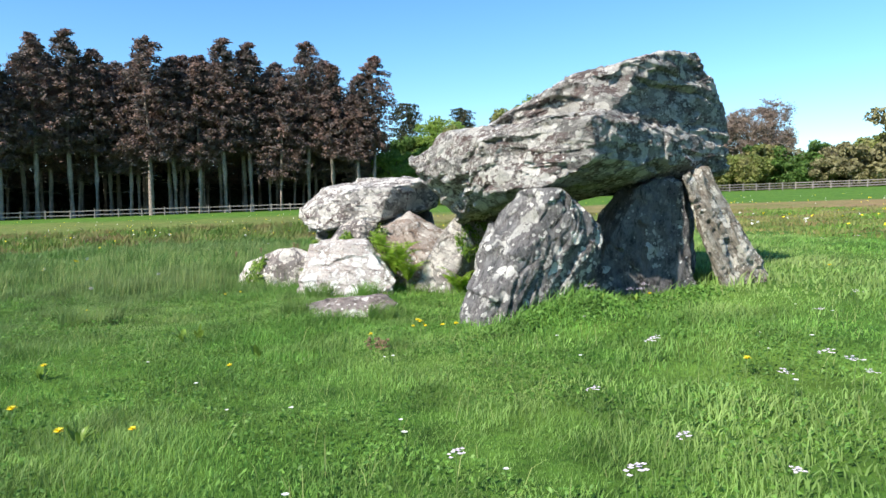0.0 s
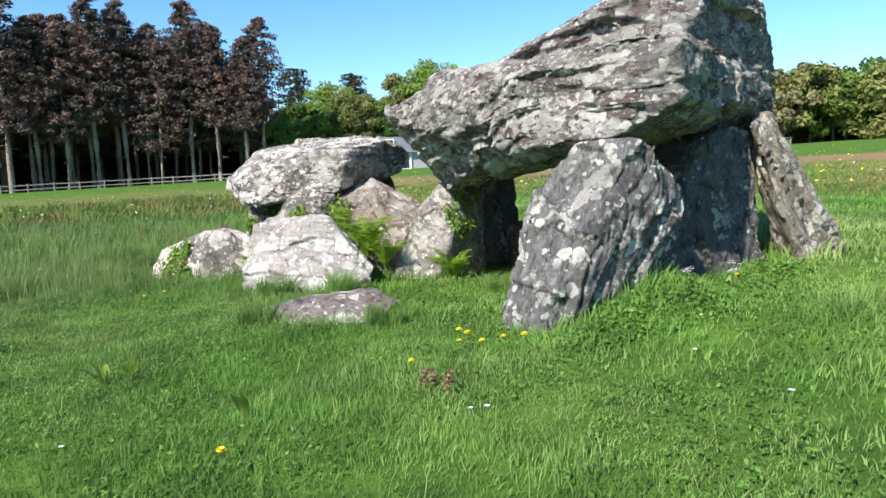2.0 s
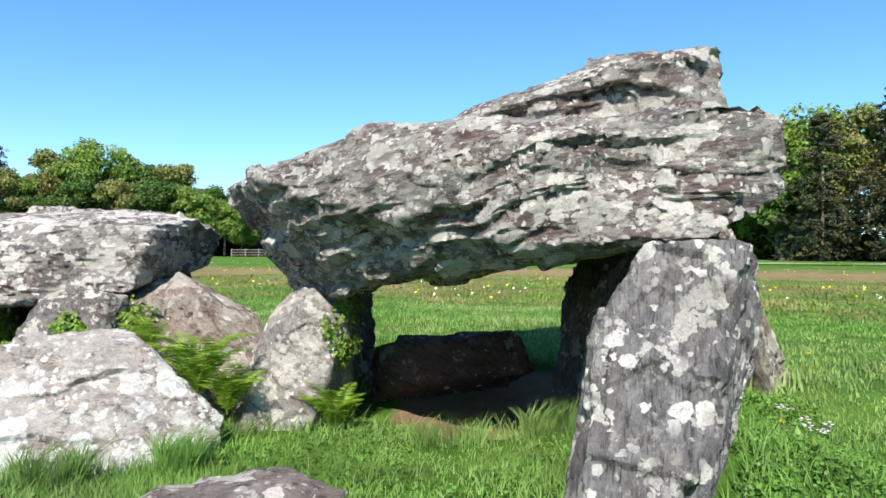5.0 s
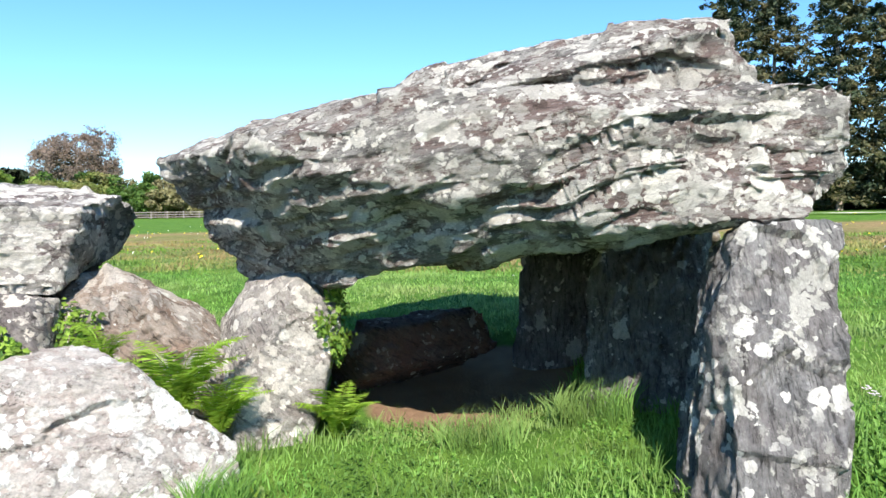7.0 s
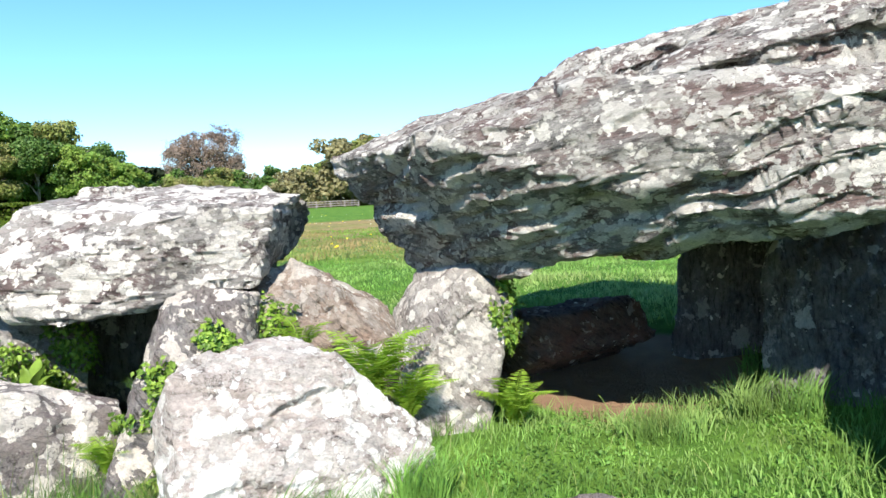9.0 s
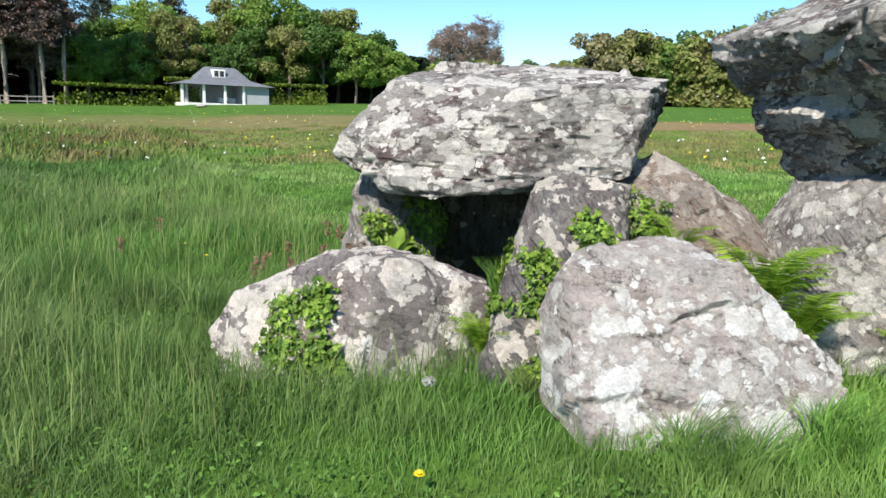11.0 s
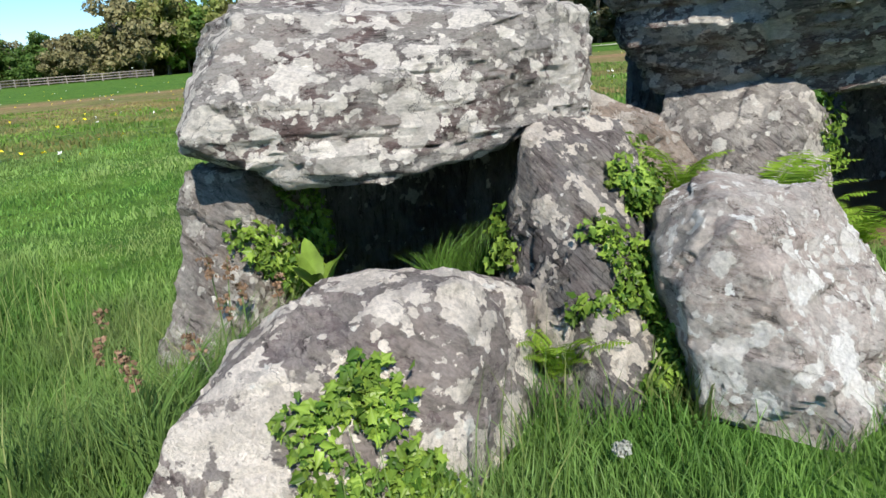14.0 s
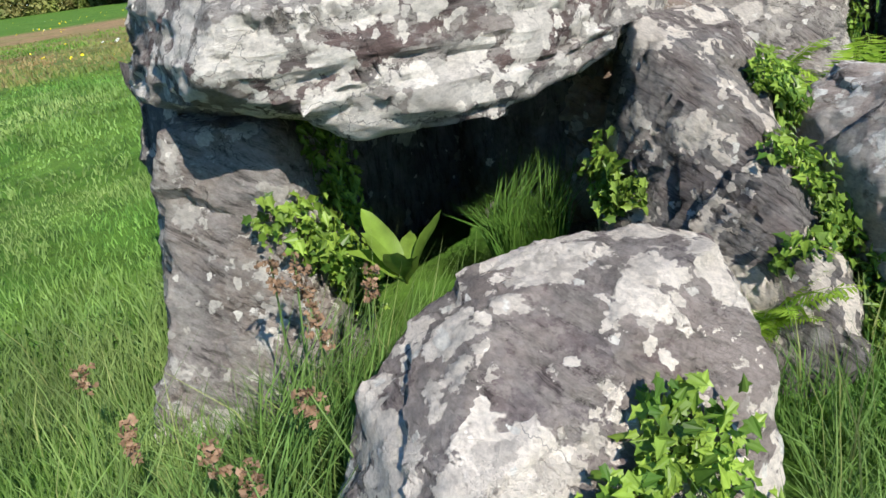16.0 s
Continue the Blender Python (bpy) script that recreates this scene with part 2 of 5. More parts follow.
def ground_mat():
    g = Graph("meadow_soil")
    green = g.mix(g.ramp(g.noise(0.8, 5), [(0.35, 0.0), (0.65, 1.0)]), (0.05, 0.13, 0.018), (0.11, 0.20, 0.032))
    sep = g.node("ShaderNodeSeparateXYZ", 0, (), i0=g.coord)
    sepy = g.node("ShaderNodeSeparateXYZ", 1, (), i0=g.coord)
    dist = g.node("ShaderNodeVectorMath", 1, (("operation", "LENGTH"),), i0=g.coord)
    wob = g.math("ADD", dist, g.math("MULTIPLY", g.noise(0.07, 4), 26.0))
    wob = g.math("ADD", wob, g.math("MULTIPLY", sep, 0.4))
    belt = g.ramp(g.math("DIVIDE", wob, 160.0), [(0.20, 0.0), (0.30, 1.0), (0.41, 1.0), (0.46, 0.0)])
    patch = g.ramp(g.noise(0.22, 5, 0.65, g.stretch(0.5, 1.0, 1.0)), [(0.35, 0.45), (0.6, 1.0)])
    col = g.mix(g.math("MULTIPLY", g.math("MULTIPLY", belt, patch), g.ramp(g.math("ADD", g.math("MULTIPLY", sep, 0.01), 0.5), [(0.40, 0.35), (0.62, 1.0)])), green, (0.28, 0.185, 0.10))
    speck = g.ramp(g.noise(2.6, 5, 0.8), [(0.35, 0.55), (0.7, 1.35)])
    col = g.mix(1.0, col, speck, "MULTIPLY")
    soil = g.mix(g.noise(6.0, 5), (0.16, 0.10, 0.065), (0.30, 0.20, 0.13))
    # trodden earth floor of the chamber
    cx = g.math("DIVIDE", g.math("SUBTRACT", sep, 1.75), 0.90)
    cy = g.math("DIVIDE", g.math("SUBTRACT", sepy, 8.75), 0.75)
    rr = g.math("ADD", g.math("MULTIPLY", cx, cx), g.math("MULTIPLY", cy, cy))
    rr = g.math("MULTIPLY", g.math("ADD", rr, g.math("MULTIPLY", g.noise(3.0, 4), 0.5)), 0.45)
    col = g.mix(g.ramp(rr, [(0.55, 1.0), (0.66, 0.0)]), col, soil)
    return g.done(col, 0.95, g.bump(g.noise(5.0, 8, 0.75), 0.9, 0.06), Specular_IOR_Level=0.1)


M_GROUND = ground_mat()
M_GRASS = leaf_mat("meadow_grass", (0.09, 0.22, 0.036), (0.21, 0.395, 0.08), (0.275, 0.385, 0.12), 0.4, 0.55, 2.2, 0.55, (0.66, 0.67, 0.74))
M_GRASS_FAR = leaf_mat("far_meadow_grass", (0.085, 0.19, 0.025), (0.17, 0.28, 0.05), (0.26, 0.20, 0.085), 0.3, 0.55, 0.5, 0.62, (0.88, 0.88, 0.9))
M_STALK = leaf_mat("pale_grass_stalk", (0.17, 0.29, 0.07), (0.36, 0.40, 0.15), None, 0.4)
# Near-black leaves: the shade deep in the wood is put into their colour.
M_SHADE_LEAVES = leaf_mat("shaded_undergrowth_leaves", (0.018, 0.026, 0.014), (0.035, 0.045, 0.02), None, 0.1)
M_SEED = leaf_mat("dry_seed_head", (0.27, 0.17, 0.105), (0.40, 0.26, 0.165), None, 0.3)
M_CLOVER = leaf_mat("low_clover_leaves", (0.075, 0.18, 0.03), (0.17, 0.32, 0.06), None, 0.35, 0.5, 2.2)
M_IVY = leaf_mat("ivy_leaf", (0.055, 0.13, 0.02), (0.30, 0.44, 0.07), None, 0.4, 0.4, 9.0, 0.6)
M_FERN = leaf_mat("fern_leaf", (0.22, 0.38, 0.035), (0.38, 0.55, 0.08), None, 0.55, 0.55, 6.0, 0.8)
M_STEM = plain("green_stem", (0.12, 0.20, 0.05), 0.7)
M_YELLOW = plain("yellow_petal", (0.92, 0.74, 0.015), 0.6, 90, 0.2)
M_FLUFF = plain("grey_seed_fluff", (0.34, 0.35, 0.31), 0.9, 90, 0.1)
M_LILAC = plain("pale_lilac_petal", (0.80, 0.68, 0.80), 0.6, 90, 0.15)
M_WHITE_PETAL = plain("white_petal", (0.82, 0.82, 0.78), 0.6, 90, 0.1)
M_BARK = plain("grey_bark", (0.20, 0.17, 0.14), 0.9, 4.0, 0.5, 0.8, 0.05)
M_PINE_BARK = plain("pale_pine_bark", (0.34, 0.28, 0.23), 0.9, 3.0, 0.5, 0.8, 0.05)
M_NEEDLE = leaf_mat("brown_green_needles", (0.08, 0.085, 0.08), (0.155, 0.12, 0.108), (0.23, 0.145, 0.12), 0.25, 0.7)
M_FIR = leaf_mat("dark_fir_needles", (0.025, 0.045, 0.028), (0.055, 0.08, 0.04), (0.11, 0.10, 0.045), 0.15, 0.7)
M_LEAF_A = leaf_mat("fresh_green_leaves", (0.11, 0.22, 0.035), (0.22, 0.35, 0.065), (0.25, 0.35, 0.07), 0.4)
M_LEAF_B = leaf_mat("olive_leaves", (0.13, 0.18, 0.04), (0.23, 0.27, 0.07), (0.25, 0.24, 0.09), 0.35)
M_LEAF_C = leaf_mat("dark_green_leaves", (0.055, 0.12, 0.025), (0.11, 0.19, 0.04), None, 0.35)
M_OAK = leaf_mat("brown_oak_buds", (0.17, 0.13, 0.105), (0.28, 0.21, 0.17), None, 0.2)
M_TWIG = leaf_mat("brown_budding_twigs", (0.14, 0.135, 0.065), (0.25, 0.23, 0.11), None, 0.2)
M_HEDGE = leaf_mat("clipped_hedge_leaves", (0.08, 0.13, 0.015), (0.18, 0.24, 0.03), None, 0.3)
M_WOOD = plain("weathered_fence_wood", (0.30, 0.27, 0.24), 0.85, 12, 0.3)
M_SLATE = plain("grey_slate", (0.17, 0.18, 0.20), 0.7, 3, 0.3)
M_WHITEPAINT = plain("white_paint", (0.78, 0.77, 0.74), 0.6, 6, 0.12)
M_RENDERED = plain("grey_rendered_wall", (0.40, 0.41, 0.44), 0.85, 4, 0.2)
M_GLASS = plain("dark_window", (0.03, 0.035, 0.04), 0.15, 3, 0.2, 0.0)
M_GRAVEL = plain("pale_gravel_track", (0.52, 0.48, 0.42), 0.95, 5, 0.3)

# ---- mesh helpers ----
rng = np.random.default_rng(7)


def mesh_from(name, verts, faces, smooth=False):
    """A mesh from arrays; every face has the same number of corners."""
    me = bpy.data.meshes.new(name)
    verts, faces = np.asarray(verts, np.float32), np.asarray(faces, np.int32)
    k = faces.shape[1]
    me.vertices.add(len(verts))
    me.vertices.foreach_set("co", verts.ravel())
    me.loops.add(faces.size)
    me.loops.foreach_set("vertex_index", faces.ravel())
    me.polygons.add(len(faces))
    me.polygons.foreach_set("loop_start", np.arange(0, faces.size, k, dtype=np.int32))
    me.polygons.foreach_set("use_smooth", np.full(len(faces), smooth))
    me.update(calc_edges=True)
    me.validate()
    return me


def obj(name, me, material, parent=None, label=""):
    ob = new(name, me)
    if material and not me.materials:
        me.materials.append(material)
    if parent:
        ob.parent = parent
    if label:
        ob["label"] = label
    return ob


def part(name, bm, material, parent, label="", smooth=False):
    me = bpy.data.meshes.new(name)
    for f in bm.faces:
        f.smooth = smooth
    bm.to_mesh(me)
    bm.free()
    return obj(name, me, material, parent, label)


def box(bm, x0, y0, z0, x1, y1, z1, bevel=0.0):
    m = Matrix.LocRotScale(((x0 + x1) / 2, (y0 + y1) / 2, (z0 + z1) / 2), None, (x1 - x0, y1 - y0, z1 - z0))
    r = bmesh.ops.create_cube(bm, size=1, matrix=m)
    if bevel:
        es = list({e for v in r["verts"] for e in v.link_edges})
        bmesh.ops.bevel(bm, geom=es, offset=bevel, segments=1, affect="EDGES")
    return bm


def tube(points, radii, sides=7):
    """Vertices and quads of a tapered tube along points."""
    pts = [Vector(p) for p in points]
    vs, fs = [], []
    for i, p in enumerate(pts):
        d = (pts[min(i + 1, len(pts) - 1)] - pts[max(i - 1, 0)]).normalized()
        q = d.to_track_quat("Z", "Y")
        for k in range(sides):
            a = 2 * math.pi * k / sides
            vs.append(p + q @ Vector((math.cos(a) * radii[i], math.sin(a) * radii[i], 0)))
    for i in range(len(pts) - 1):
        for k in range(sides):
            a, b = i * sides + k, i * sides + (k + 1) % sides
            fs.append((a, b, b + sides, a + sides))
    return [tuple(v) for v in vs], fs


def join(*meshes):
    vs, fs = [], []
    for v, f in meshes:
        n = len(vs)
        vs.extend(v)
        fs.extend(tuple(i + n for i in q) for q in f)
    return vs, fs


# ---- the ground ----


def height(x, y):
    """Height of the meadow: a gentle slope with a shallow hollow in the chamber."""
    x, y = np.asarray(x, float), np.asarray(y, float)
    h = 0.02 + 0.016 * x + 0.075 * np.clip(x - 0.4, 0, 3.4) + 0.014 * np.clip(x - 5, 0, None) + 0.012 * np.clip(y - 9.5, 0, None) + 0.004 * np.clip(y - 40, 0, None)
    h = h + 0.02 * np.sin(1.3 * x + 0.4) * np.cos(1.1 * y) + 0.012 * np.sin(2.9 * x + 1.7 * y)
    r = np.sqrt(((x - 1.6) / 1.05) ** 2 + ((y - 8.65) / 0.85) ** 2)
    h = h - 0.20 * np.clip(1.25 - r, 0, 1) ** 0.7 * (r < 1.25)
    h = h + 0.16 * np.exp(-((x - 1.05) / 0.55) ** 2 - ((y - 6.2) / 0.5) ** 2)
    far = np.hypot(x, y)
    return h + np.clip(far - 60, 0, 400) * 0.004 * np.sin(0.05 * x + 1) * 0.5


def build_ground():
    a = np.concatenate([-np.geomspace(14, 3000, 36)[::-1], np.arange(-13.5, 13.6, 0.18), np.geomspace(14, 3000, 36)])
    b = a + 6.0
    X, Y = np.meshgrid(a, b)
    Z = height(np.clip(X, -400, 400), np.clip(Y, -400, 400))
    n, m = X.shape
    idx = np.arange(n * m).reshape(n, m)
    f = np.stack([idx[:-1, :-1], idx[:-1, 1:], idx[1:, 1:], idx[1:, :-1]], -1).reshape(-1, 4)
    g = obj("ground", mesh_from("ground", np.stack([X, Y, Z], -1).reshape(-1, 3), f, True), M_GROUND)
    tagged(g, "green meadow of rough grass with bare trodden earth", "meadow", kind="structure")


build_ground()

# ---- the stones ----


SURFACE = {}


def rough_stone(name, hulls, material, label, seed, voxel=0.035, lump=0.05, layer=0.02, layer_size=0.11, lean=(0, 0, 1), dents=(), grain=0.010, group="", soft=1, facet=0.022):
    """One stone: convex blocks fused together, then weathered along its foliation."""
    bm = bmesh.new()
    for corners in hulls:
        vs = [bm.verts.new(c) for c in corners]
        r = bmesh.ops.convex_hull(bm, input=vs)
        gone = [e for e in r["geom_interior"] + r["geom_unused"] if isinstance(e, bmesh.types.BMVert) and not e.link_faces]
        bmesh.ops.delete(bm, geom=list(set(gone)), context="VERTS")
    bmesh.ops.recalc_face_normals(bm, faces=bm.faces)
    me = bpy.data.meshes.new(name)
    bm.to_mesh(me)
    bm.free()
    raw = new(name + "_raw", me)
    md = raw.modifiers.new("remesh", "REMESH")
    md.mode, md.voxel_size, md.adaptivity = "VOXEL", voxel, 0.0
    sm = raw.modifiers.new("smooth", "SMOOTH")
    sm.factor, sm.iterations = 0.5, soft
    dg = bpy.context.evaluated_depsgraph_get()
    out = bpy.data.meshes.new_from_object(raw.evaluated_get(dg))
    bpy.data.objects.remove(raw)
    bpy.data.meshes.remove(me)
    n = len(out.vertices)
    co, no = np.empty(n * 3, np.float32), np.empty(n * 3, np.float32)
    out.vertices.foreach_get("co", co)
    out.vertex_normals.foreach_get("vector", no)
    co, no = co.reshape(-1, 3).astype(float), no.reshape(-1, 3).astype(float)
    up = Vector(lean).normalized()
    o = Vector((seed * 3.7, seed * 1.9, seed * 5.3))
    disp = np.empty(n)
    rise = np.empty(n)
    axis = np.array(up)
    side = 1 - np.abs(no @ axis) ** 2
    for i in range(n):
        p = Vector(co[i]) + o
        h = p.dot(up)
        pe = p + up * (h * 1.6)
        w = noise.noise(p * 1.3)
        d = lump * noise.noise(p * 1.4)
        # flat broken faces of two sizes, each tilted its own way, meeting in edges
        for size, amp in ((1.7, 1.0), (4.3, 0.42)):
            dist, pts = noise.voronoi(pe * size + up * w)
            c = 2 * noise.cell_vector(pts[0] * 9.7) - Vector((1, 1, 1))
            d += amp * facet * (0.9 * c.x + 1.2 * (pe * size - pts[0]).dot(Vector((c.y, c.z, c.x))))
        # beds of uneven thickness: walls stand up, undersides are cut back under them
        s = h / layer_size + 1.3 * w + 0.4 * noise.noise(p * 3.7)
        k = math.floor(s)
        f = s - k
        broken = noise.noise(Vector((k * 3.7, p.x * 2.1, p.y * 2.1)))
        step = noise.noise(Vector((k * 7.31, p.x * 1.3, p.y * 1.3)))
        grip = max(0.0, min(1.0, 0.55 + 1.6 * broken))
        d += side[i] * layer * (1.5 * step - 1.5 * max(0.0, 1 - f / 0.22) * grip)
        rise[i] = side[i] * grip * 0.55 * layer_size * (0.5 - f) * min(1.0, layer / 0.02)
        c = noise.noise(pe * 3.3 + Vector((0, 5.0, 0)))
        if c > 0.2:
            d -= min(0.5 * layer, (c - 0.2) * 0.8)
        d += grain * noise.noise(pe * 7.0) + grain * 0.8 * noise.noise(pe * 16.0)
        disp[i] = d
    for cx, cy, cz, rad, depth in dents:
        r = np.linalg.norm(co - np.array((cx, cy, cz)), axis=1) / rad
        disp -= depth * np.clip(1 - r * r, 0, 1)
    co = co + no * disp[:, None] + axis[None] * rise[:, None]
    base = Vector(co.mean(axis=0))
    base.z = float(co[:, 2].min())
    SURFACE[seed] = (co, no)
    out.vertices.foreach_set("co", (co - np.array(base)).astype(np.float32).ravel())
    out.polygons.foreach_set("use_smooth", np.ones(len(out.polygons), bool))
    out.name = name
    out.materials.clear()
    out.materials.append(material)
    out.update()
    out.set_sharp_from_angle(angle=radians(38))
    ob = new(name, out)
    ob.location = base
    return tagged(ob, label, "megalith" if "stone" in name else "rock", group)


CAP_LEAN = (-0.10, 0.13, 0.98)
cap_main = [
    (-0.19, 9.94, 1.71), (-0.43, 8.60, 1.71), (-0.34, 8.22, 1.53), (0.15, 8.57, 0.92), (0.29, 9.05, 0.90), (0.30, 9.67, 0.94), (0.00, 7.90, 1.92),
    (0.42, 6.88, 1.24), (0.36, 6.80, 1.75), (0.12, 7.60, 1.25), (0.75, 7.10, 1.24), (0.50, 7.90, 1.10), (0.83, 6.30, 1.27), (1.28, 6.13, 1.90), (1.32, 6.18, 1.52), (1.00, 6.28, 1.95),
    (3.30, 8.10, 1.75), (3.30, 8.15, 1.50), (2.70, 9.60, 1.50), (2.40, 9.90, 2.05), (1.00, 9.90, 2.12), (0.60, 9.95, 1.25), (1.60, 6.60, 2.02), (0.50, 9.20, 2.05), (0.10, 9.40, 1.90)]
cap_upper = [
    (1.56, 6.74, 2.46), (1.58, 6.62, 1.95), (1.98, 6.94, 2.60), (2.80, 7.75, 2.80), (3.25, 8.10, 2.20), (3.30, 8.15, 1.80), (2.6, 8.6, 2.1),
    (1.40, 8.90, 2.10), (0.42, 7.90, 1.98), (0.56, 7.45, 2.06), (1.05, 6.95, 2.26), (1.33, 7.36, 2.48), (0.90, 7.85, 2.28), (0.77, 7.60, 2.20)]
cap_slab = [
    (1.55, 9.70, 2.30), (1.72, 9.25, 2.55), (2.07, 8.83, 2.68), (2.80, 7.75, 2.80), (3.00, 9.30, 2.50), (3.25, 8.10, 2.20), (1.60, 9.65, 2.05), (1.45, 8.70, 2.30), (1.70, 8.10, 2.52), (2.0, 7.5, 2.62), (2.6, 9.6, 2.0)]
rough_stone("capstone", [cap_main, cap_upper, cap_slab], M_CAP, "huge tilted grey schist capstone crusted with pale lichen", 1, 0.021, 0.036, 0.024, 0.13, CAP_LEAN,
            dents=((0.60, 6.58, 1.60, 0.19, 0.14), (1.15, 6.85, 2.12, 0.24, 0.10), (1.62, 6.75, 2.35, 0.22, 0.12), (0.05, 7.95, 1.22, 0.26, 0.08), (0.28, 7.5, 1.22, 0.34, 0.07), (0.55, 8.2, 2.1, 0.3, 0.07)))
rough_stone("upright_stone", [[
    (0.64, 6.49, 1.25), (0.97, 6.15, 1.26), (1.08, 6.60, 1.22), (1.43, 6.42, 0.92), (1.43, 6.45, 0.70), (1.38, 6.58, 0.32), (1.28, 6.62, 0.10), (0.05, 6.40, 0.17), (0.27, 6.07, 0.12),
    (0.05, 6.40, -0.1), (0.27, 6.07, -0.1), (0.44, 6.55, 1.00), (0.72, 6.22, -0.05), (0.90, 6.85, -0.05), (0.35, 6.80, -0.05), (1.0, 6.75, 1.1), (1.18, 6.24, 0.85), (1.25, 6.62, -0.1)]],
    M_UPRIGHT, "dark upright stone spotted with round white lichen under the capstone", 2, 0.022, 0.03, 0.018, 0.10, (0.6, 0.75, -0.25), group="uprights of the large chamber")
rough_stone("upright_stone", [[
    (1.36, 6.90, -0.05), (1.60, 6.93, 0.75), (1.98, 7.05, 1.27), (2.22, 7.16, 1.42), (2.48, 7.25, 1.34), (2.62, 7.25, 0.0), (1.32, 7.66, -0.05),
    (1.62, 7.62, 0.90), (2.50, 7.95, 0.0), (2.40, 7.95, 1.45), (2.05, 7.85, 1.40)]],
    M_SHADED, "blue-grey upright slab in the shade of the capstone", 3, 0.028, 0.03, 0.02, 0.1, (0.3, 0.9, 0.2), group="uprights of the large chamber")
rough_stone("upright_stone", [[
    (2.42, 7.15, 1.42), (2.80, 7.45, 1.52), (3.38, 7.20, 0.35), (2.85, 7.10, 0.30), (2.90, 7.05, 0.0), (3.45, 7.2, 0.0), (2.60, 7.55, 1.48), (2.88, 7.75, 1.5),
    (3.55, 7.65, 0.0), (3.1, 7.70, 0.0)]],
    M_LEAN, "pale banded slab leaning against the capstone", 4, 0.03, 0.03, 0.02, 0.08, (0.75, 0.1, 0.45), group="uprights of the large chamber")
rough_stone("upright_stone", [[
    (0.30, 9.62, 0.96), (0.30, 8.74, 0.74), (0.10, 9.66, 0.66), (-0.42, 8.90, 0.12), (0.02, 8.72, 0.1), (0.08, 8.85, 0.97), (0.40, 9.20, 1.02), (0.65, 9.30, 1.04), (0.65, 9.30, 0.0),
    (0.20, 9.80, 0.0), (-0.35, 9.30, 0.0), (-0.12, 9.22, 0.72), (-0.42, 8.9, 0.0), (0.02, 8.72, 0.0)]],
    M_SQUAT, "squat grey support stone under the beak of the capstone", 5, 0.026, 0.03, 0.014, 0.1, (0.2, 0.7, 0.6), facet=0.008, group="uprights of the large chamber")
rough_stone("upright_stone", [[
    (2.44, 8.50, 1.40), (2.25, 8.60, -0.1), (2.50, 8.64, 1.45), (2.30, 8.76, -0.1), (2.75, 7.90, 1.5), (2.8, 7.85, 0.1), (2.45, 8.0, 1.4), (2.4, 8.0, 0), (3.1, 8.8, 1.45), (3.2, 8.9, 0.1)]],
    M_SHADED, "dark upright stone deep inside the chamber", 6, 0.04, 0.03, 0.015, 0.1, (0.9, 0.1, 0.3), group="uprights of the large chamber")
rough_stone("upright_stone", [[
    (1.14, 9.88, 1.15), (1.24, 9.85, -0.05), (0.60, 9.40, 1.06), (0.60, 9.40, -0.05), (0.85, 9.95, 1.2), (0.80, 10.0, 0.0), (1.12, 10.05, 1.2), (1.22, 10.1, 0.0)]],
    M_SHADED, "dark support stone behind the squat pillar", 7, 0.04, 0.03, 0.015, 0.1, (0.2, 0.9, 0.3), group="uprights of the large chamber")
rough_stone("fallen_slab", [[
    (0.90, 9.10, 0.20), (0.88, 9.15, 0.50), (2.10, 8.90, 0.58), (2.15, 8.85, 0.28), (2.20, 9.35, 0.55), (0.95, 9.55, 0.48), (2.2, 9.4, -0.1), (0.95, 9.6, -0.1)]],
    M_WINE, "reddish fallen slab lying on the earth floor of the chamber", 8, 0.035, 0.03, 0.015, 0.08)
small_cap = [
    (-2.25, 10.66, 1.10), (-1.90, 10.75, 1.45), (-2.12, 10.42, 0.98), (-2.02, 10.44, 0.78), (-2.18, 10.82, 0.92), (-0.93, 9.66, 0.93), (-0.78, 9.72, 1.40), (-1.40, 9.80, 0.90),
    (-1.88, 10.14, 0.77), (-1.85, 10.12, 1.15), (-1.35, 9.82, 1.36), (-0.04, 10.42, 1.37), (-0.35, 10.05, 1.50), (-0.12, 10.50, 1.12), (-0.60, 11.30, 1.64), (-1.30, 11.20, 1.58), (-1.62, 11.25, 1.42), (-2.29, 10.72, 0.99),
    (-1.84, 11.24, 0.93), (-0.50, 11.30, 0.95)]
rough_stone("small_capstone", [small_cap], M_SMALL, "smaller flat grey capstone with lichen crust over a low dark chamber", 9, 0.021, 0.022, 0.015, 0.08, (0.05, 0.05, 1), facet=0.015,
            dents=((-1.38, 9.80, 0.98, 0.14, 0.06), (-0.25, 10.1, 1.2, 0.25, 0.08)))
rough_stone("boulder", [[
    (-0.60, 8.50, 0.22), (-1.78, 8.96, 0.66), (-1.22, 9.14, 0.72), (-1.02, 9.15, 0.70), (-1.04, 8.75, 0.64), (-1.90, 8.62, 0.12), (-0.78, 8.42, 0.05), (-1.82, 9.12, 0.42), (-1.80, 9.00, -0.1),
    (-1.15, 9.42, 0.30), (-0.72, 9.0, 0.30), (-1.30, 9.34, 0.62), (-1.25, 8.33, 0.0), (-1.88, 8.6, -0.1), (-0.7, 8.5, -0.1)]],
    M_PALE, "broad sunlit boulder with white and cream lichen, sunk in the grass", 10, 0.022, 0.02, 0.006, 0.2, (0.5, 0.6, 0.6), facet=0.016)
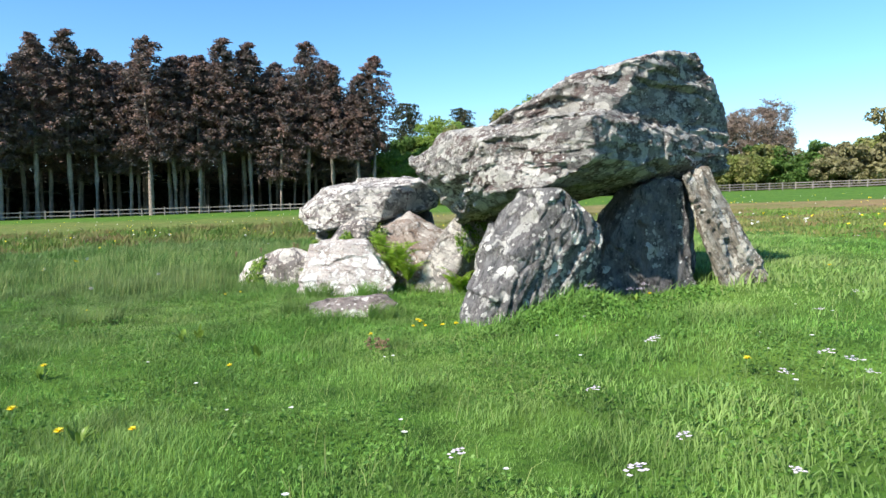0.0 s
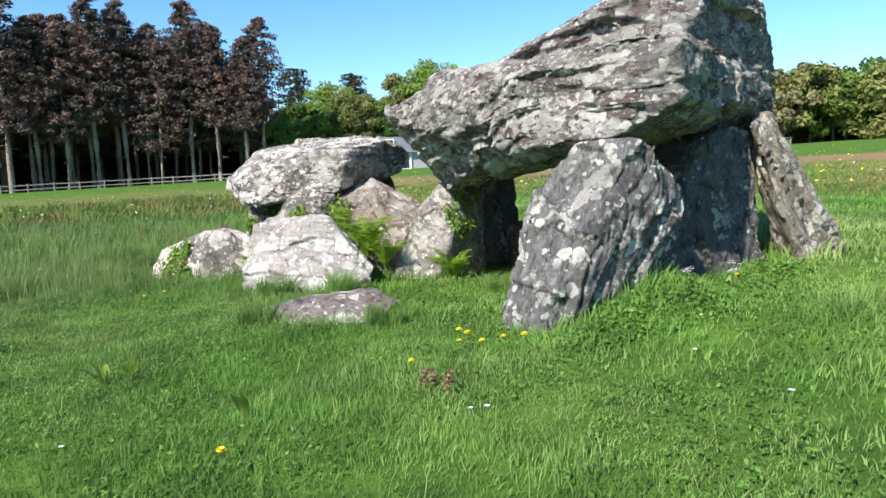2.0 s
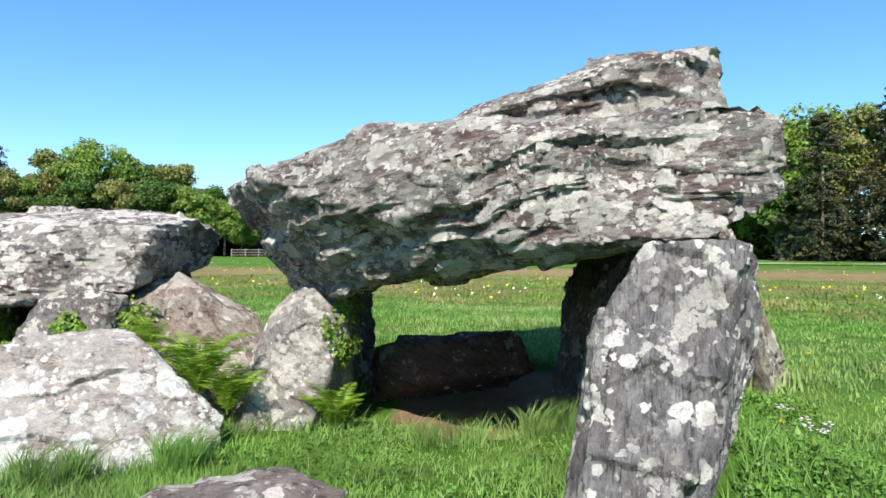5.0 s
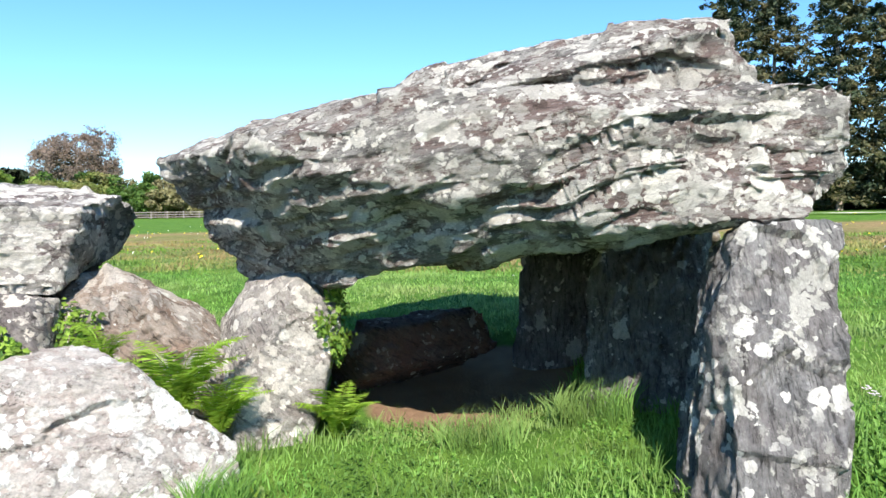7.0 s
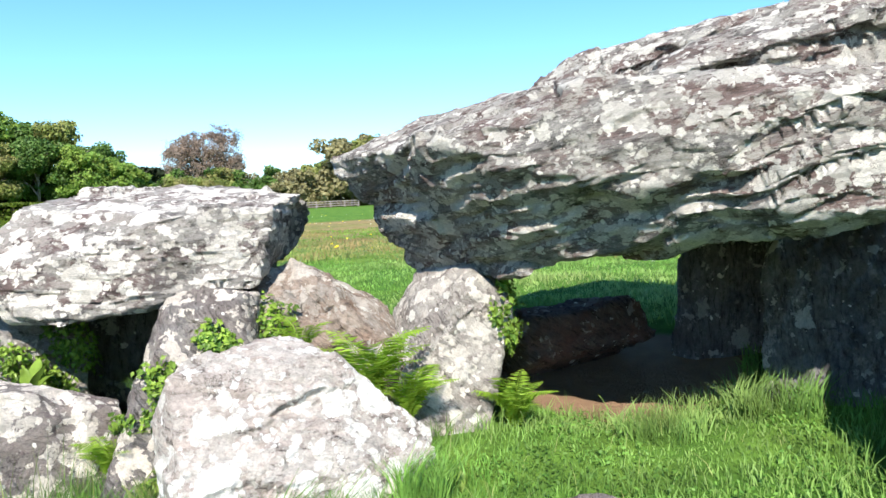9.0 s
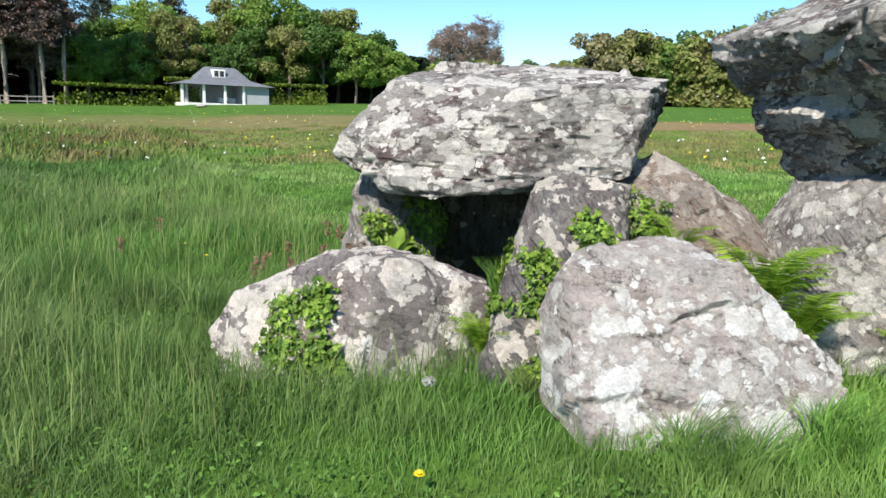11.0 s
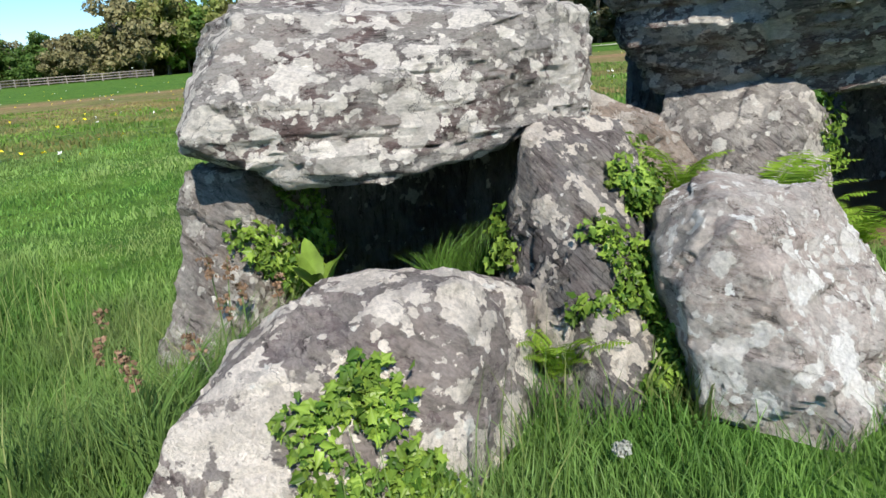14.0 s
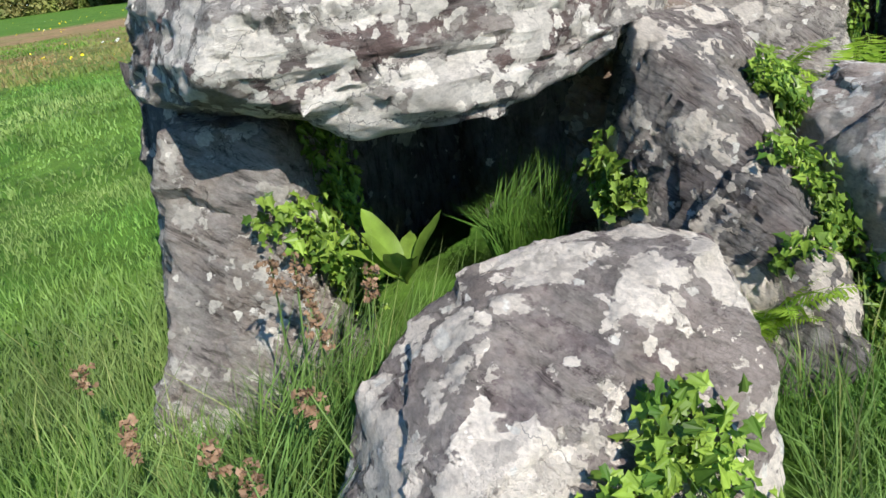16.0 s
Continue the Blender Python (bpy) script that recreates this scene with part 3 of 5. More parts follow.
rough_stone("boulder", [[
    (-3.08, 10.18, 0.12), (-2.93, 10.14, 0.34), (-2.52, 10.10, 0.50), (-2.20, 10.12, 0.55), (-2.30, 10.30, 0.46), (-2.50, 10.38, 0.36), (-2.25, 9.66, 0.57), (-2.05, 9.82, 0.54), (-1.70, 9.76, 0.40), (-1.76, 9.62, 0.38), (-1.82, 9.55, -0.1),
    (-2.50, 9.54, -0.1), (-3.05, 9.85, -0.1), (-1.88, 10.15, 0.3), (-2.70, 10.5, 0.0), (-2.2, 10.5, 0.0), (-2.4, 9.55, 0.35)]],
    M_LOW, "long low streaked boulder half covered by ivy", 11, 0.018, 0.02, 0.007, 0.09, (0.4, 0.5, 0.7), facet=0.010,
    dents=((-2.02, 9.68, 0.48, 0.10, 0.04), (-2.0, 9.62, 0.34, 0.09, 0.04)))
rough_stone("support_stone", [[
    (-2.25, 11.15, 0.0), (-2.15, 10.62, 0.0), (-1.55, 10.70, 0.0), (-1.60, 11.50, 0.0), (-2.00, 11.05, 0.84), (-1.98, 10.72, 0.82), (-1.60, 10.80, 0.88), (-1.60, 11.25, 0.92)]],
    M_DULL, "grey support stone under the small capstone", 12, 0.026, 0.025, 0.012, 0.09, (0.6, 0.2, 0.4), facet=0.014)
rough_stone("support_stone", [[
    (-1.42, 9.78, 0.90), (-1.53, 9.55, 0.76), (-1.63, 9.76, 0.34), (-1.95, 9.44, 0.0), (-1.78, 9.18, 0.02), (-1.12, 9.48, 0.90), (-1.20, 9.80, 0.97), (-1.98, 9.28, 0.15),
    (-1.30, 9.20, 0.25), (-0.95, 9.60, 0.90), (-1.0, 9.95, 0.2), (-1.5, 9.95, 0.2), (-1.78, 9.18, -0.1), (-1.2, 9.3, -0.1), (-1.95, 9.44, -0.1)]],
    M_STREAK, "dark streaked support stone overgrown by ivy at the small chamber", 13, 0.02, 0.025, 0.013, 0.08, (0.6, 0.5, 0.6), facet=0.014)
# Back stone, drawn out to close the gap and keep the chamber dark.
rough_stone("support_stone", [[
    (-0.25, 10.55, 0.0), (-0.28, 10.55, 1.04), (-1.5, 11.3, 1.0), (-1.6, 11.3, 0.0), (-0.2, 11.0, 0.0), (-0.2, 10.9, 1.04), (-1.45, 11.55, 1.0), (-1.5, 11.6, 0.0)]],
    M_SHADED, "dark back stone closing the small chamber", 14, 0.045, 0.03, 0.015, 0.09, (0.2, 0.9, 0.2))
rough_stone("boulder", [[
    (-0.48, 9.92, 1.06), (0.04, 9.64, 0.70), (-0.20, 9.20, 0.42), (-1.02, 9.48, 0.74), (-0.92, 9.20, -0.05), (-0.18, 9.15, -0.05), (-0.30, 10.2, 0.0), (-0.95, 10.1, 0.1), (-0.12, 10.0, 0.86),
    (-0.75, 10.0, 0.98), (-0.62, 9.50, 0.90)]],
    M_RUST, "rust-brown broken boulder between the two chambers", 15, 0.026, 0.04, 0.02, 0.12, (0.4, -0.5, 0.6))
rough_stone("flat_stone", [[
    (-1.66, 7.50, 0.05), (-1.28, 7.36, 0.15), (-0.80, 7.22, 0.18), (-0.50, 7.20, 0.11), (-1.38, 6.98, 0.02), (-0.75, 6.86, 0.02), (-1.2, 7.75, 0.11), (-0.68, 7.60, 0.17), (-1.2, 7.3, -0.1), (-0.8, 7.2, -0.1)]],
    M_FLAT, "flat pinkish grey slab lying level in the grass", 16, 0.022, 0.012, 0.006, 0.06, facet=0.008)

# Added stone: blocks light and view through the gap beside the small chamber.
rough_stone("support_stone", [[
    (-0.95, 9.90, 0.0), (-0.90, 9.88, 0.98), (-0.38, 10.25, 0.98), (-0.30, 10.3, 0.0), (-0.75, 10.2, 1.0), (-0.8, 10.3, 0.0), (-0.38, 10.6, 0.98), (-0.3, 10.7, 0.0)]],
    M_SHADED, "added dark side stone that keeps the small chamber dark", 17, 0.05, 0.03, 0.015, 0.09, (0.2, 0.9, 0.2))

# ---- trees ----


def clump_leaves(centres, radii, per, size, seed, flat=0.0, slim=0.55):
    """Small leaf faces scattered over the outside of irregular clumps."""
    r = np.random.default_rng(seed)
    c = np.repeat(np.asarray(centres, float), per, 0)
    rad = np.repeat(np.asarray(radii, float), per)
    d = r.normal(size=(len(c), 3))
    d /= np.linalg.norm(d, axis=1)[:, None]
    p = c + d * (rad * r.uniform(0.55, 1.08, len(c)))[:, None] * np.array((1, 1, 0.75))
    nrm = d + r.normal(scale=0.7, size=d.shape)
    nrm[:, 2] += 0.3 + flat
    nrm /= np.linalg.norm(nrm, axis=1)[:, None]
    t = np.cross(nrm, r.normal(size=d.shape))
    t /= np.linalg.norm(t, axis=1)[:, None]
    b = np.cross(nrm, t)
    s = (size * r.uniform(0.5, 1.3, len(c)))[:, None]
    quads = np.stack([p - t * s, p - b * s * slim - nrm * s * 0.15, p + t * s, p + b * s * slim + nrm * s * 0.1], 1)
    return quads.reshape(-1, 3), np.arange(len(c) * 4).reshape(-1, 4)


def limbs_of(h, spread, count, seed, start=0.25, thick=0.022, kink=0.12):
    r = random.Random(seed)
    segs = [tube([(0, 0, -0.3), (0.1 * r.random(), 0, h * 0.2), (0.3 * (r.random() - 0.5), 0.2, h * 0.45), (0.5 * (r.random() - 0.5), 0, h * 0.8)],
                 [h * thick * 1.35, h * thick, h * thick * 0.75, h * thick * 0.25])]
    tips = []
    for i in range(count):
        a = 2 * math.pi * (i / count) + r.uniform(-0.4, 0.4)
        z0 = h * r.uniform(start, 0.6)
        up = r.uniform(0.15, 0.45) * h
        ln = spread * r.uniform(0.55, 1.0)
        p0 = Vector((0, 0, z0))
        p3 = Vector((math.cos(a) * ln, math.sin(a) * ln, min(h * 0.95, z0 + up)))
        p1 = p0.lerp(p3, 0.35) + Vector((r.uniform(-1, 1), r.uniform(-1, 1), r.uniform(0, 1))) * spread * kink
        p2 = p0.lerp(p3, 0.7) + Vector((r.uniform(-1, 1), r.uniform(-1, 1), r.uniform(-0.3, 1))) * spread * kink
        segs.append(tube([p0, p1, p2, p3], [h * thick * 0.6, h * thick * 0.42, h * thick * 0.25, h * thick * 0.08], 5))
        tips += [p1, p2, p3]
        for k in range(2):
            q = p2 + Vector((r.uniform(-1, 1), r.uniform(-1, 1), r.uniform(0.1, 1))) * spread * 0.35
            segs.append(tube([p2 if k else p1, (p2 if k else p1).lerp(q, 0.5) + Vector((0, 0, 0.3)), q], [h * thick * 0.22, h * thick * 0.14, h * thick * 0.05], 4))
            tips.append(q)
    return join(*segs), tips


def broadleaf(h, spread, leaves, seed, clumps=58, per=210, size=0.30, low=0.22, bark=None):
    """A broadleaf tree: tapered trunk, limbs and a crown of clumps with gaps."""
    tree = new("tree")
    (v, f), tips = limbs_of(h, spread * 0.8, 9, seed, low + 0.05)
    obj("trunk", mesh_from("trunk", v, f, True), bark or M_BARK, tree)
    r = random.Random(seed + 50)
    cs, rs = [], []
    for t in tips[::3]:
        cs.append(tuple(t))
        rs.append(spread * r.uniform(0.16, 0.26))
    while len(cs) < clumps:
        a, u = r.uniform(0, 2 * math.pi), r.uniform(-0.85, 1)
        w = math.sqrt(max(0, 1 - u * u * 0.92)) * (0.72 + 0.4 * noise.noise(Vector((math.cos(a) * 1.5, math.sin(a) * 1.5, u * 2 + seed))))
        cs.append((math.cos(a) * spread * w, math.sin(a) * spread * w, h * (low + 0.36 + 0.36 * u) if u > -0.5 else h * (low + 0.10 + 0.1 * r.random())))
        rs.append(spread * r.uniform(0.17, 0.32))
    v, f = clump_leaves(cs, rs, per, size, seed)
    obj("crown", mesh_from("crown", v, f), leaves, tree)
    return tree


def conifer(h, seed, needles, bare=0.35, width=3.2, bark=None, top_flat=0.0, per=11):
    """A tall conifer: bare lower trunk and ragged layers of drooping boughs."""
    tree = new("conifer_tree")
    r = random.Random(seed)
    bend = [(0.15 * r.uniform(-1, 1) * k, 0.15 * r.uniform(-1, 1) * k) for k in range(5)]
    line = [(bend[k][0], bend[k][1], h * k / 4.2 - 0.3) for k in range(5)]
    segs = [tube(line, [h * 0.017, h * 0.014, h * 0.011, h * 0.007, h * 0.002])]
    for k in range(7):
        a, z = r.uniform(0, 6.28), h * r.uniform(0.15, bare + 0.1)
        segs.append(tube([(0, 0, z), (math.cos(a) * 0.8, math.sin(a) * 0.8, z + 0.1), (math.cos(a) * 1.6, math.sin(a) * 1.6, z - 0.1)], [0.06, 0.04, 0.015], 4))
    obj("trunk", mesh_from("trunk", *join(*segs), True), bark or M_PINE_BARK, tree)
    cs, rs = [], []
    n = 190
    for i in range(n):
        u = (i + r.random()) / n
        z = h * (bare + (1 - bare) * u)
        prof = min(1, 0.5 + 2.0 * u) * (1 - u) ** 0.42 * (0.88 + 0.22 * math.sin(u * 23 + seed) * noise.noise(Vector((u * 9, seed, 0))) * 2) + 0.05 + top_flat * u * 0.5
        a = r.uniform(0, 6.28)
        reach = width * prof * r.uniform(0.55, 1.15)
        for q in (0.35, 0.7, 1.0):
            cs.append((math.cos(a) * reach * q, math.sin(a) * reach * q, z - 0.10 * reach * q * q + 0.15 * r.random()))
            rs.append(0.30 + 0.34 * (1 - u) * r.random() + 0.12)
    cs.append((0, 0, h * 1.0))
    rs.append(0.3)
    v, f = clump_leaves(cs, rs, per + 6, 0.30, seed, 0.9, 0.30)
    obj("crown", mesh_from("crown", v, f), needles, tree)
    return tree


def at_ground(x, y, turn=0.0, size=1.0, dz=0.0):
    return Matrix.Translation((x, y, float(height(x, y)) + dz)) @ Matrix.Rotation(turn, 4, "Z") @ Matrix.Scale(size, 4)


def plant(kinds, spots, label, category, group, seed):
    """Set the first of each kind at its spot and copies at the others."""
    r = random.Random(seed)
    used = set()
    for i, (x, y, s) in enumerate(spots):
        k = r.randrange(len(kinds))
        turn = r.uniform(0, 6.28)
        if k not in used:
            used.add(k)
            ob = kinds[k]
            ob.matrix_basis = at_ground(x, y, turn, s)
        else:
            ob = copy_thing(kinds[k], at_ground(x, y, turn, s))
            ob.scale = (s, s, s)
        tagged(ob, label, category, group)
    for k, ob in enumerate(kinds):
        if k not in used:
            for o in list(ob.children_recursive) + [ob]:
                bpy.data.objects.remove(o)


def polar(az, d):
    """A spot d metres off in the compass direction az, degrees clockwise from +y."""
    return math.sin(radians(az)) * d, math.cos(radians(az)) * d


rr = random.Random(3)
pines = [conifer(23, 11, M_NEEDLE, 0.30, 5.2), conifer(24, 12, M_NEEDLE, 0.36, 4.9), conifer(22, 13, M_NEEDLE, 0.24, 5.6), conifer(24, 14, M_NEEDLE, 0.38, 4.7), conifer(23, 15, M_NEEDLE, 0.32, 5.4)]
spots = []
for row, (d, step) in enumerate(((106, 1.8), (112, 1.7), (119, 2.1), (127, 2.3))):
    az = -47.0
    while az < -5.2 - row * 0.2:
        x, y = polar(az, d + rr.uniform(-2, 2))
        spots.append((x, y, rr.uniform(0.86, 1.06) * (0.9 if az > -9 else 1.0)))
        az += step * rr.uniform(0.7, 1.3)
plant(pines, spots, "tall conifer with bare pale trunk and rusty brown needles", "tree", "conifer plantation", 5)

firs = [conifer(24, 21, M_FIR, 0.04, 6.4, None, 0.0, 26), conifer(22, 22, M_FIR, 0.03, 6.8, None, 0.0, 26)]
spots = [(*polar(az, d), s) for az, d, s in ((62, 92, 0.72), (67, 90, 0.9), (71.5, 84, 1.1), (75, 92, 1.2), (79, 82, 1.05), (82.5, 88, 1.25), (86, 80, 1.1), (90, 86, 1.2), (94, 80, 1.1), (98, 84, 1.2))]
plant(firs, spots, "broad dark green fir with boughs to the ground", "tree", "dark firs by the track", 6)

greens = [broadleaf(15, 6.4, M_LEAF_A, 31), broadleaf(17, 7.0, M_LEAF_A, 32), broadleaf(16, 6.6, M_LEAF_B, 33), broadleaf(14, 6.0, M_LEAF_C, 34), broadleaf(18, 6.6, M_LEAF_B, 35)]
spots = []
for az, d, s in ((-4.2, 112, 0.62), (-3.2, 124, 1.0), (-1.5, 116, 0.75), (0, 126, 1.05), (1.3, 118, 0.85), (3, 128, 1.0), (4.2, 118, 0.72), (5.6, 130, 1.1), (7, 120, 0.95), (8.3, 128, 1.25), (9.5, 119, 0.85),
                 (10.6, 131, 1.3), (12, 121, 1.0), (13.3, 130, 1.15), (14.5, 120, 0.85), (15.8, 129, 1.0), (17, 122, 0.72), (18.3, 126, 0.6)):
    spots.append((*polar(az, d), s * 0.86))
for az, d, s in ((46, 140, 0.95), (48.5, 138, 0.85), (57.0, 110, 1.05), (59.5, 106, 1.2), (62.0, 108, 1.25), (64.5, 104, 1.1)):
    spots.append((*polar(az, d), s))
plant(greens, spots, "leafy green broadleaf tree at the wood's edge", "tree", "broadleaf wood", 8)

hedgers = [broadleaf(9, 5.0, M_LEAF_B, 41, 36, 150, 0.30, 0.08), broadleaf(8, 4.6, M_TWIG, 42, 36, 150, 0.29, 0.08), broadleaf(9, 4.6, M_LEAF_A, 43, 36, 150, 0.30, 0.06), broadleaf(8, 4.8, M_LEAF_C, 44, 36, 150, 0.29, 0.06)]
spots = []
az = 19.6
while az < 62:
    d = 148 + rr.uniform(-6, 10) - max(0, az - 40) * 1.6
    spots.append((*polar(az, d), rr.uniform(0.8, 1.2) * (1.0 if az < 33 else 1.5)))
    az += rr.uniform(0.8, 1.5)
for az, d, s in ((34.5, 140, 1.75), (36.2, 142, 1.65), (51.5, 118, 1.5), (54, 114, 1.7), (57, 112, 1.5), (59.5, 106, 1.6)):
    spots.append((*polar(az, d), s))
plant(hedgers, spots, "low spreading tree in brown and green spring leaf", "tree", "scrubby tree belt", 9)

spots = [(*polar(az, d), s) for az, d, s in ((-3.0, 140, 0.8), (1.6, 142, 0.75))]
plant([conifer(25, 61, M_FIR, 0.55, 3.6, None, 1.2)], spots, "dark flat-topped pine above the wood", "tree", "pines above the wood", 10)


def bare_oak():
    tree = new("oak_tree")
    segs = []
    (v, f), tips = limbs_of(17, 8.2, 15, 77, 0.2, 0.026, 0.16)
    segs.append((v, f))
    r = random.Random(4)
    fine = []
    for t in tips:
        for k in range(16):
            q = t + Vector((r.gauss(0, 1), r.gauss(0, 1), r.gauss(0.2, 0.7))) * 0.95
            segs.append(tube([t, t.lerp(q, 0.5) + Vector((0, 0, 0.2)), q], [0.07, 0.05, 0.02], 3))
            fine.append(q)
    # twigs reach out to an even dome
    for k in range(420):
        a, u = r.uniform(0, 6.28), r.uniform(-0.35, 1.0)
        w = math.sqrt(1 - u * u * 0.97) * r.uniform(0.90, 1.04)
        q = Vector((math.cos(a) * 8.4 * w, math.sin(a) * 8.4 * w, 10.0 + 7.0 * u))
        t = min(tips, key=lambda e: (e - q).length)
        segs.append(tube([t, t.lerp(q, 0.5) + Vector((0, 0, 0.25)), q], [0.06, 0.045, 0.02], 3))
        fine += [q, t.lerp(q, 0.6)]
    obj("trunk", mesh_from("trunk", *join(*segs), True), M_BARK, tree)
    v, f = clump_leaves(fine, [0.85] * len(fine), 18, 0.19, 5)
    obj("crown", mesh_from("crown", v, f), M_OAK, tree)
    tree.matrix_basis = at_ground(83.2, 186.5, 0.3, 1.25)
    tagged(tree, "lone round-crowned oak with bare branches and brown buds", "tree")


bare_oak()


def leafy_box(name, x, y, w, d, h, turn, material, label, category, count, size, kind="", group=""):
    """A clipped or loose hedge: leaves packed over a rounded block."""
    r = np.random.default_rng(int(abs(x * 13 + y * 7)) + 1)
    p = r.uniform(-1, 1, (count, 3))
    k = np.argmax(np.abs(p) ** 1.0 * np.array((0.3, 0.8, 1.0)), 1)
    p[np.arange(count), k] = np.sign(p[np.arange(count), k])
    p[:, 2] = np.abs(p[:, 2])
    p = p * np.array((w / 2, d / 2, h)) * r.uniform(0.93, 1.04, (count, 1))
    v, f = clump_leaves(p, np.full(count, size * 0.5), 1, size, 3)
    ob = obj(name, mesh_from(name, v, f), material)
    ob.matrix_basis = at_ground(x, y, turn)
    return tagged(ob, label, category, group, kind)


for az, d, w, h, tt in ((-3.0, 101, 12, 2.4, 0.05), (9.6, 104, 8.0, 2.6, -0.16), (1.6, 103, 4.0, 3.2, 0.0), (11.0, 103, 3.0, 2.5, -0.2)):
    leafy_box("hedge", *polar(az, d), w, 2.2, h, tt, M_HEDGE, "clipped yellow-green garden hedge beside the pavilion", "hedge", 2600, 0.22, group="garden hedges")
# A dark leaf backing stands in for the shade between the trunks.
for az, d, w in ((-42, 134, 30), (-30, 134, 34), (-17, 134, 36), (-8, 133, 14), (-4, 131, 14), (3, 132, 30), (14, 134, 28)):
    leafy_box("undergrowth", *polar(az, d), w, 4, 13.0 if az < -6 else 7.5, -radians(az), M_SHADE_LEAVES, "dark undergrowth filling the back of the wood", "undergrowth", 17000, 1.0, "stuff")
for az, d, w in ((24, 152, 34), (36, 152, 34), (48, 136, 40), (58, 120, 26), (66, 98, 22), (74, 98, 18), (84, 96, 30), (94, 94, 30)):
    leafy_box("undergrowth", *polar(az, d), w, 4, 5.0, -radians(az), M_LEAF_B if az < 60 else M_FIR, "tangled brown and green scrub below the trees", "undergrowth", 7000, 0.7, "stuff")

# ---- fences, pavilion, track ----


def rail_fence(name, pts, spacing, high, rails, label):
    """A post and rail fence along a line; every post and rail is a part."""
    f = new(name)
    post = box(bmesh.new(), -0.07, -0.07, -0.3, 0.07, 0.07, high, 0.01)
    pm = part("post", post, M_WOOD, f).data
    first = True
    rail_me = None
    prev = None
    for (x0, y0), (x1, y1) in zip(pts, pts[1:]):
        n = max(1, int(math.hypot(x1 - x0, y1 - y0) / spacing))
        for i in range(n):
            x, y = x0 + (x1 - x0) * i / n, y0 + (y1 - y0) * i / n
            a = math.atan2(y1 - y0, x1 - x0)
            z = float(height(x, y))
            if first:
                ob, first = f.children[0], False
            else:
                ob = obj("post", pm, M_WOOD, f)
            ob.matrix_basis = pose(x, y, z, 0, 0, math.degrees(a))
            if prev:
                px, py, pz = prev
                ln = math.hypot(x - px, y - py)
                for k in range(rails):
                    if rail_me is None:
                        bm = box(bmesh.new(), 0, -0.025, -0.06, 1, 0.025, 0.06)
                        rl = part("rail", bm, M_WOOD, f)
                        rail_me = rl.data
                    else:
                        rl = obj("rail", rail_me, M_WOOD, f)
                    rl.matrix_basis = pose(px, py, pz + high * (k + 0.75) / (rails + 0.1), 0, -math.degrees(math.atan2(z - pz, ln)), math.degrees(math.atan2(y - py, x - px))) @ Matrix.Diagonal((ln, 1, 1, 1))
            prev = (x, y, z)
    return tagged(f, label, "fence")


rail_fence("fence", [polar(-47, 101), polar(-30, 101), polar(-14, 101), polar(-5, 101)], 2.6, 1.1, 2, "weathered post and rail fence along the conifers")
rail_fence("fence", [polar(17.5, 120), polar(27, 134), polar(36, 136)], 2.4, 1.3, 3, "pale post and rail fence below the scrubby trees")


def pavilion():
    p = new("pavilion")
    w, d, h = 6.2, 5.0, 2.6
    part("floor_slab", box(bmesh.new(), -w, -d / 2 - 0.4, -0.4, w * 0.42, d / 2, 0.12, 0.03), M_WHITEPAINT, p, "white stone step")
    part("back_wall", box(bmesh.new(), -w * 0.8, d / 2 - 0.3, 0, w, d / 2, h), M_RENDERED, p)
    part("end_wall", box(bmesh.new(), w * 0.42, -d / 2, 0, w, d / 2 - 0.3, h), M_RENDERED, p, "grey rendered end room")
    part("side_wall", box(bmesh.new(), -w * 0.8, -d * 0.1, 0, -w * 0.75, d / 2 - 0.3, h), M_RENDERED, p)
    for x in (-w + 0.2, -w * 0.5, -w * 0.03, w * 0.40):
        part("post", box(bmesh.new(), x - 0.16, -d / 2 - 0.2, 0.12, x + 0.16, -d / 2 + 0.12, h, 0.02), M_WHITEPAINT, p, "white square post")
    part("bench", box(bmesh.new(), -w * 0.02, d * 0.1, 0.3, w * 0.38, d * 0.25, 0.95, 0.04), M_WHITEPAINT, p, "pale bench under the veranda")
    bm = bmesh.new()
    o = 0.7
    b = [bm.verts.new(c) for c in ((-w - o, -d / 2 - o, h), (w + o, -d / 2 - o, h), (w + o, d / 2 + o, h), (-w - o, d / 2 + o, h))]
    t = [bm.verts.new(c) for c in ((-2.1, -0.25, h + 2.5), (2.1, -0.25, h + 2.5), (2.1, 0.25, h + 2.5), (-2.1, 0.25, h + 2.5))]
    m = [bm.verts.new(c) for c in ((-w * 0.62, -d * 0.36, h + 0.75), (w * 0.62, -d * 0.36, h + 0.75), (w * 0.62, d * 0.36, h + 0.75), (-w * 0.62, d * 0.36, h + 0.75))]
    for lo, hi in ((b, m), (m, t)):
        for i in range(4):
            bm.faces.new((lo[i], lo[(i + 1) % 4], hi[(i + 1) % 4], hi[i]))
    bm.faces.new(t)
    bm.faces.new(b[::-1])
    part("roof", bm, M_SLATE, p, "swept grey slate hipped roof")
    dorm = part("dormer", box(bmesh.new(), -1.5, -1.5, h + 1.0, 0.3, 0.2, h + 2.15, 0.03), M_WHITEPAINT, p, "white dormer")
    for x in (-1.25, -0.5):
        part("pane", box(bmesh.new(), x, -1.53, h + 1.2, x + 0.55, -1.49, h + 1.95), M_GLASS, dorm)
    p.matrix_basis = at_ground(*polar(4.2, 103), -radians(4) + 0.28, 0.92)
    tagged(p, "small white-posted garden pavilion with a grey slate roof", "pavilion")


pavilion()


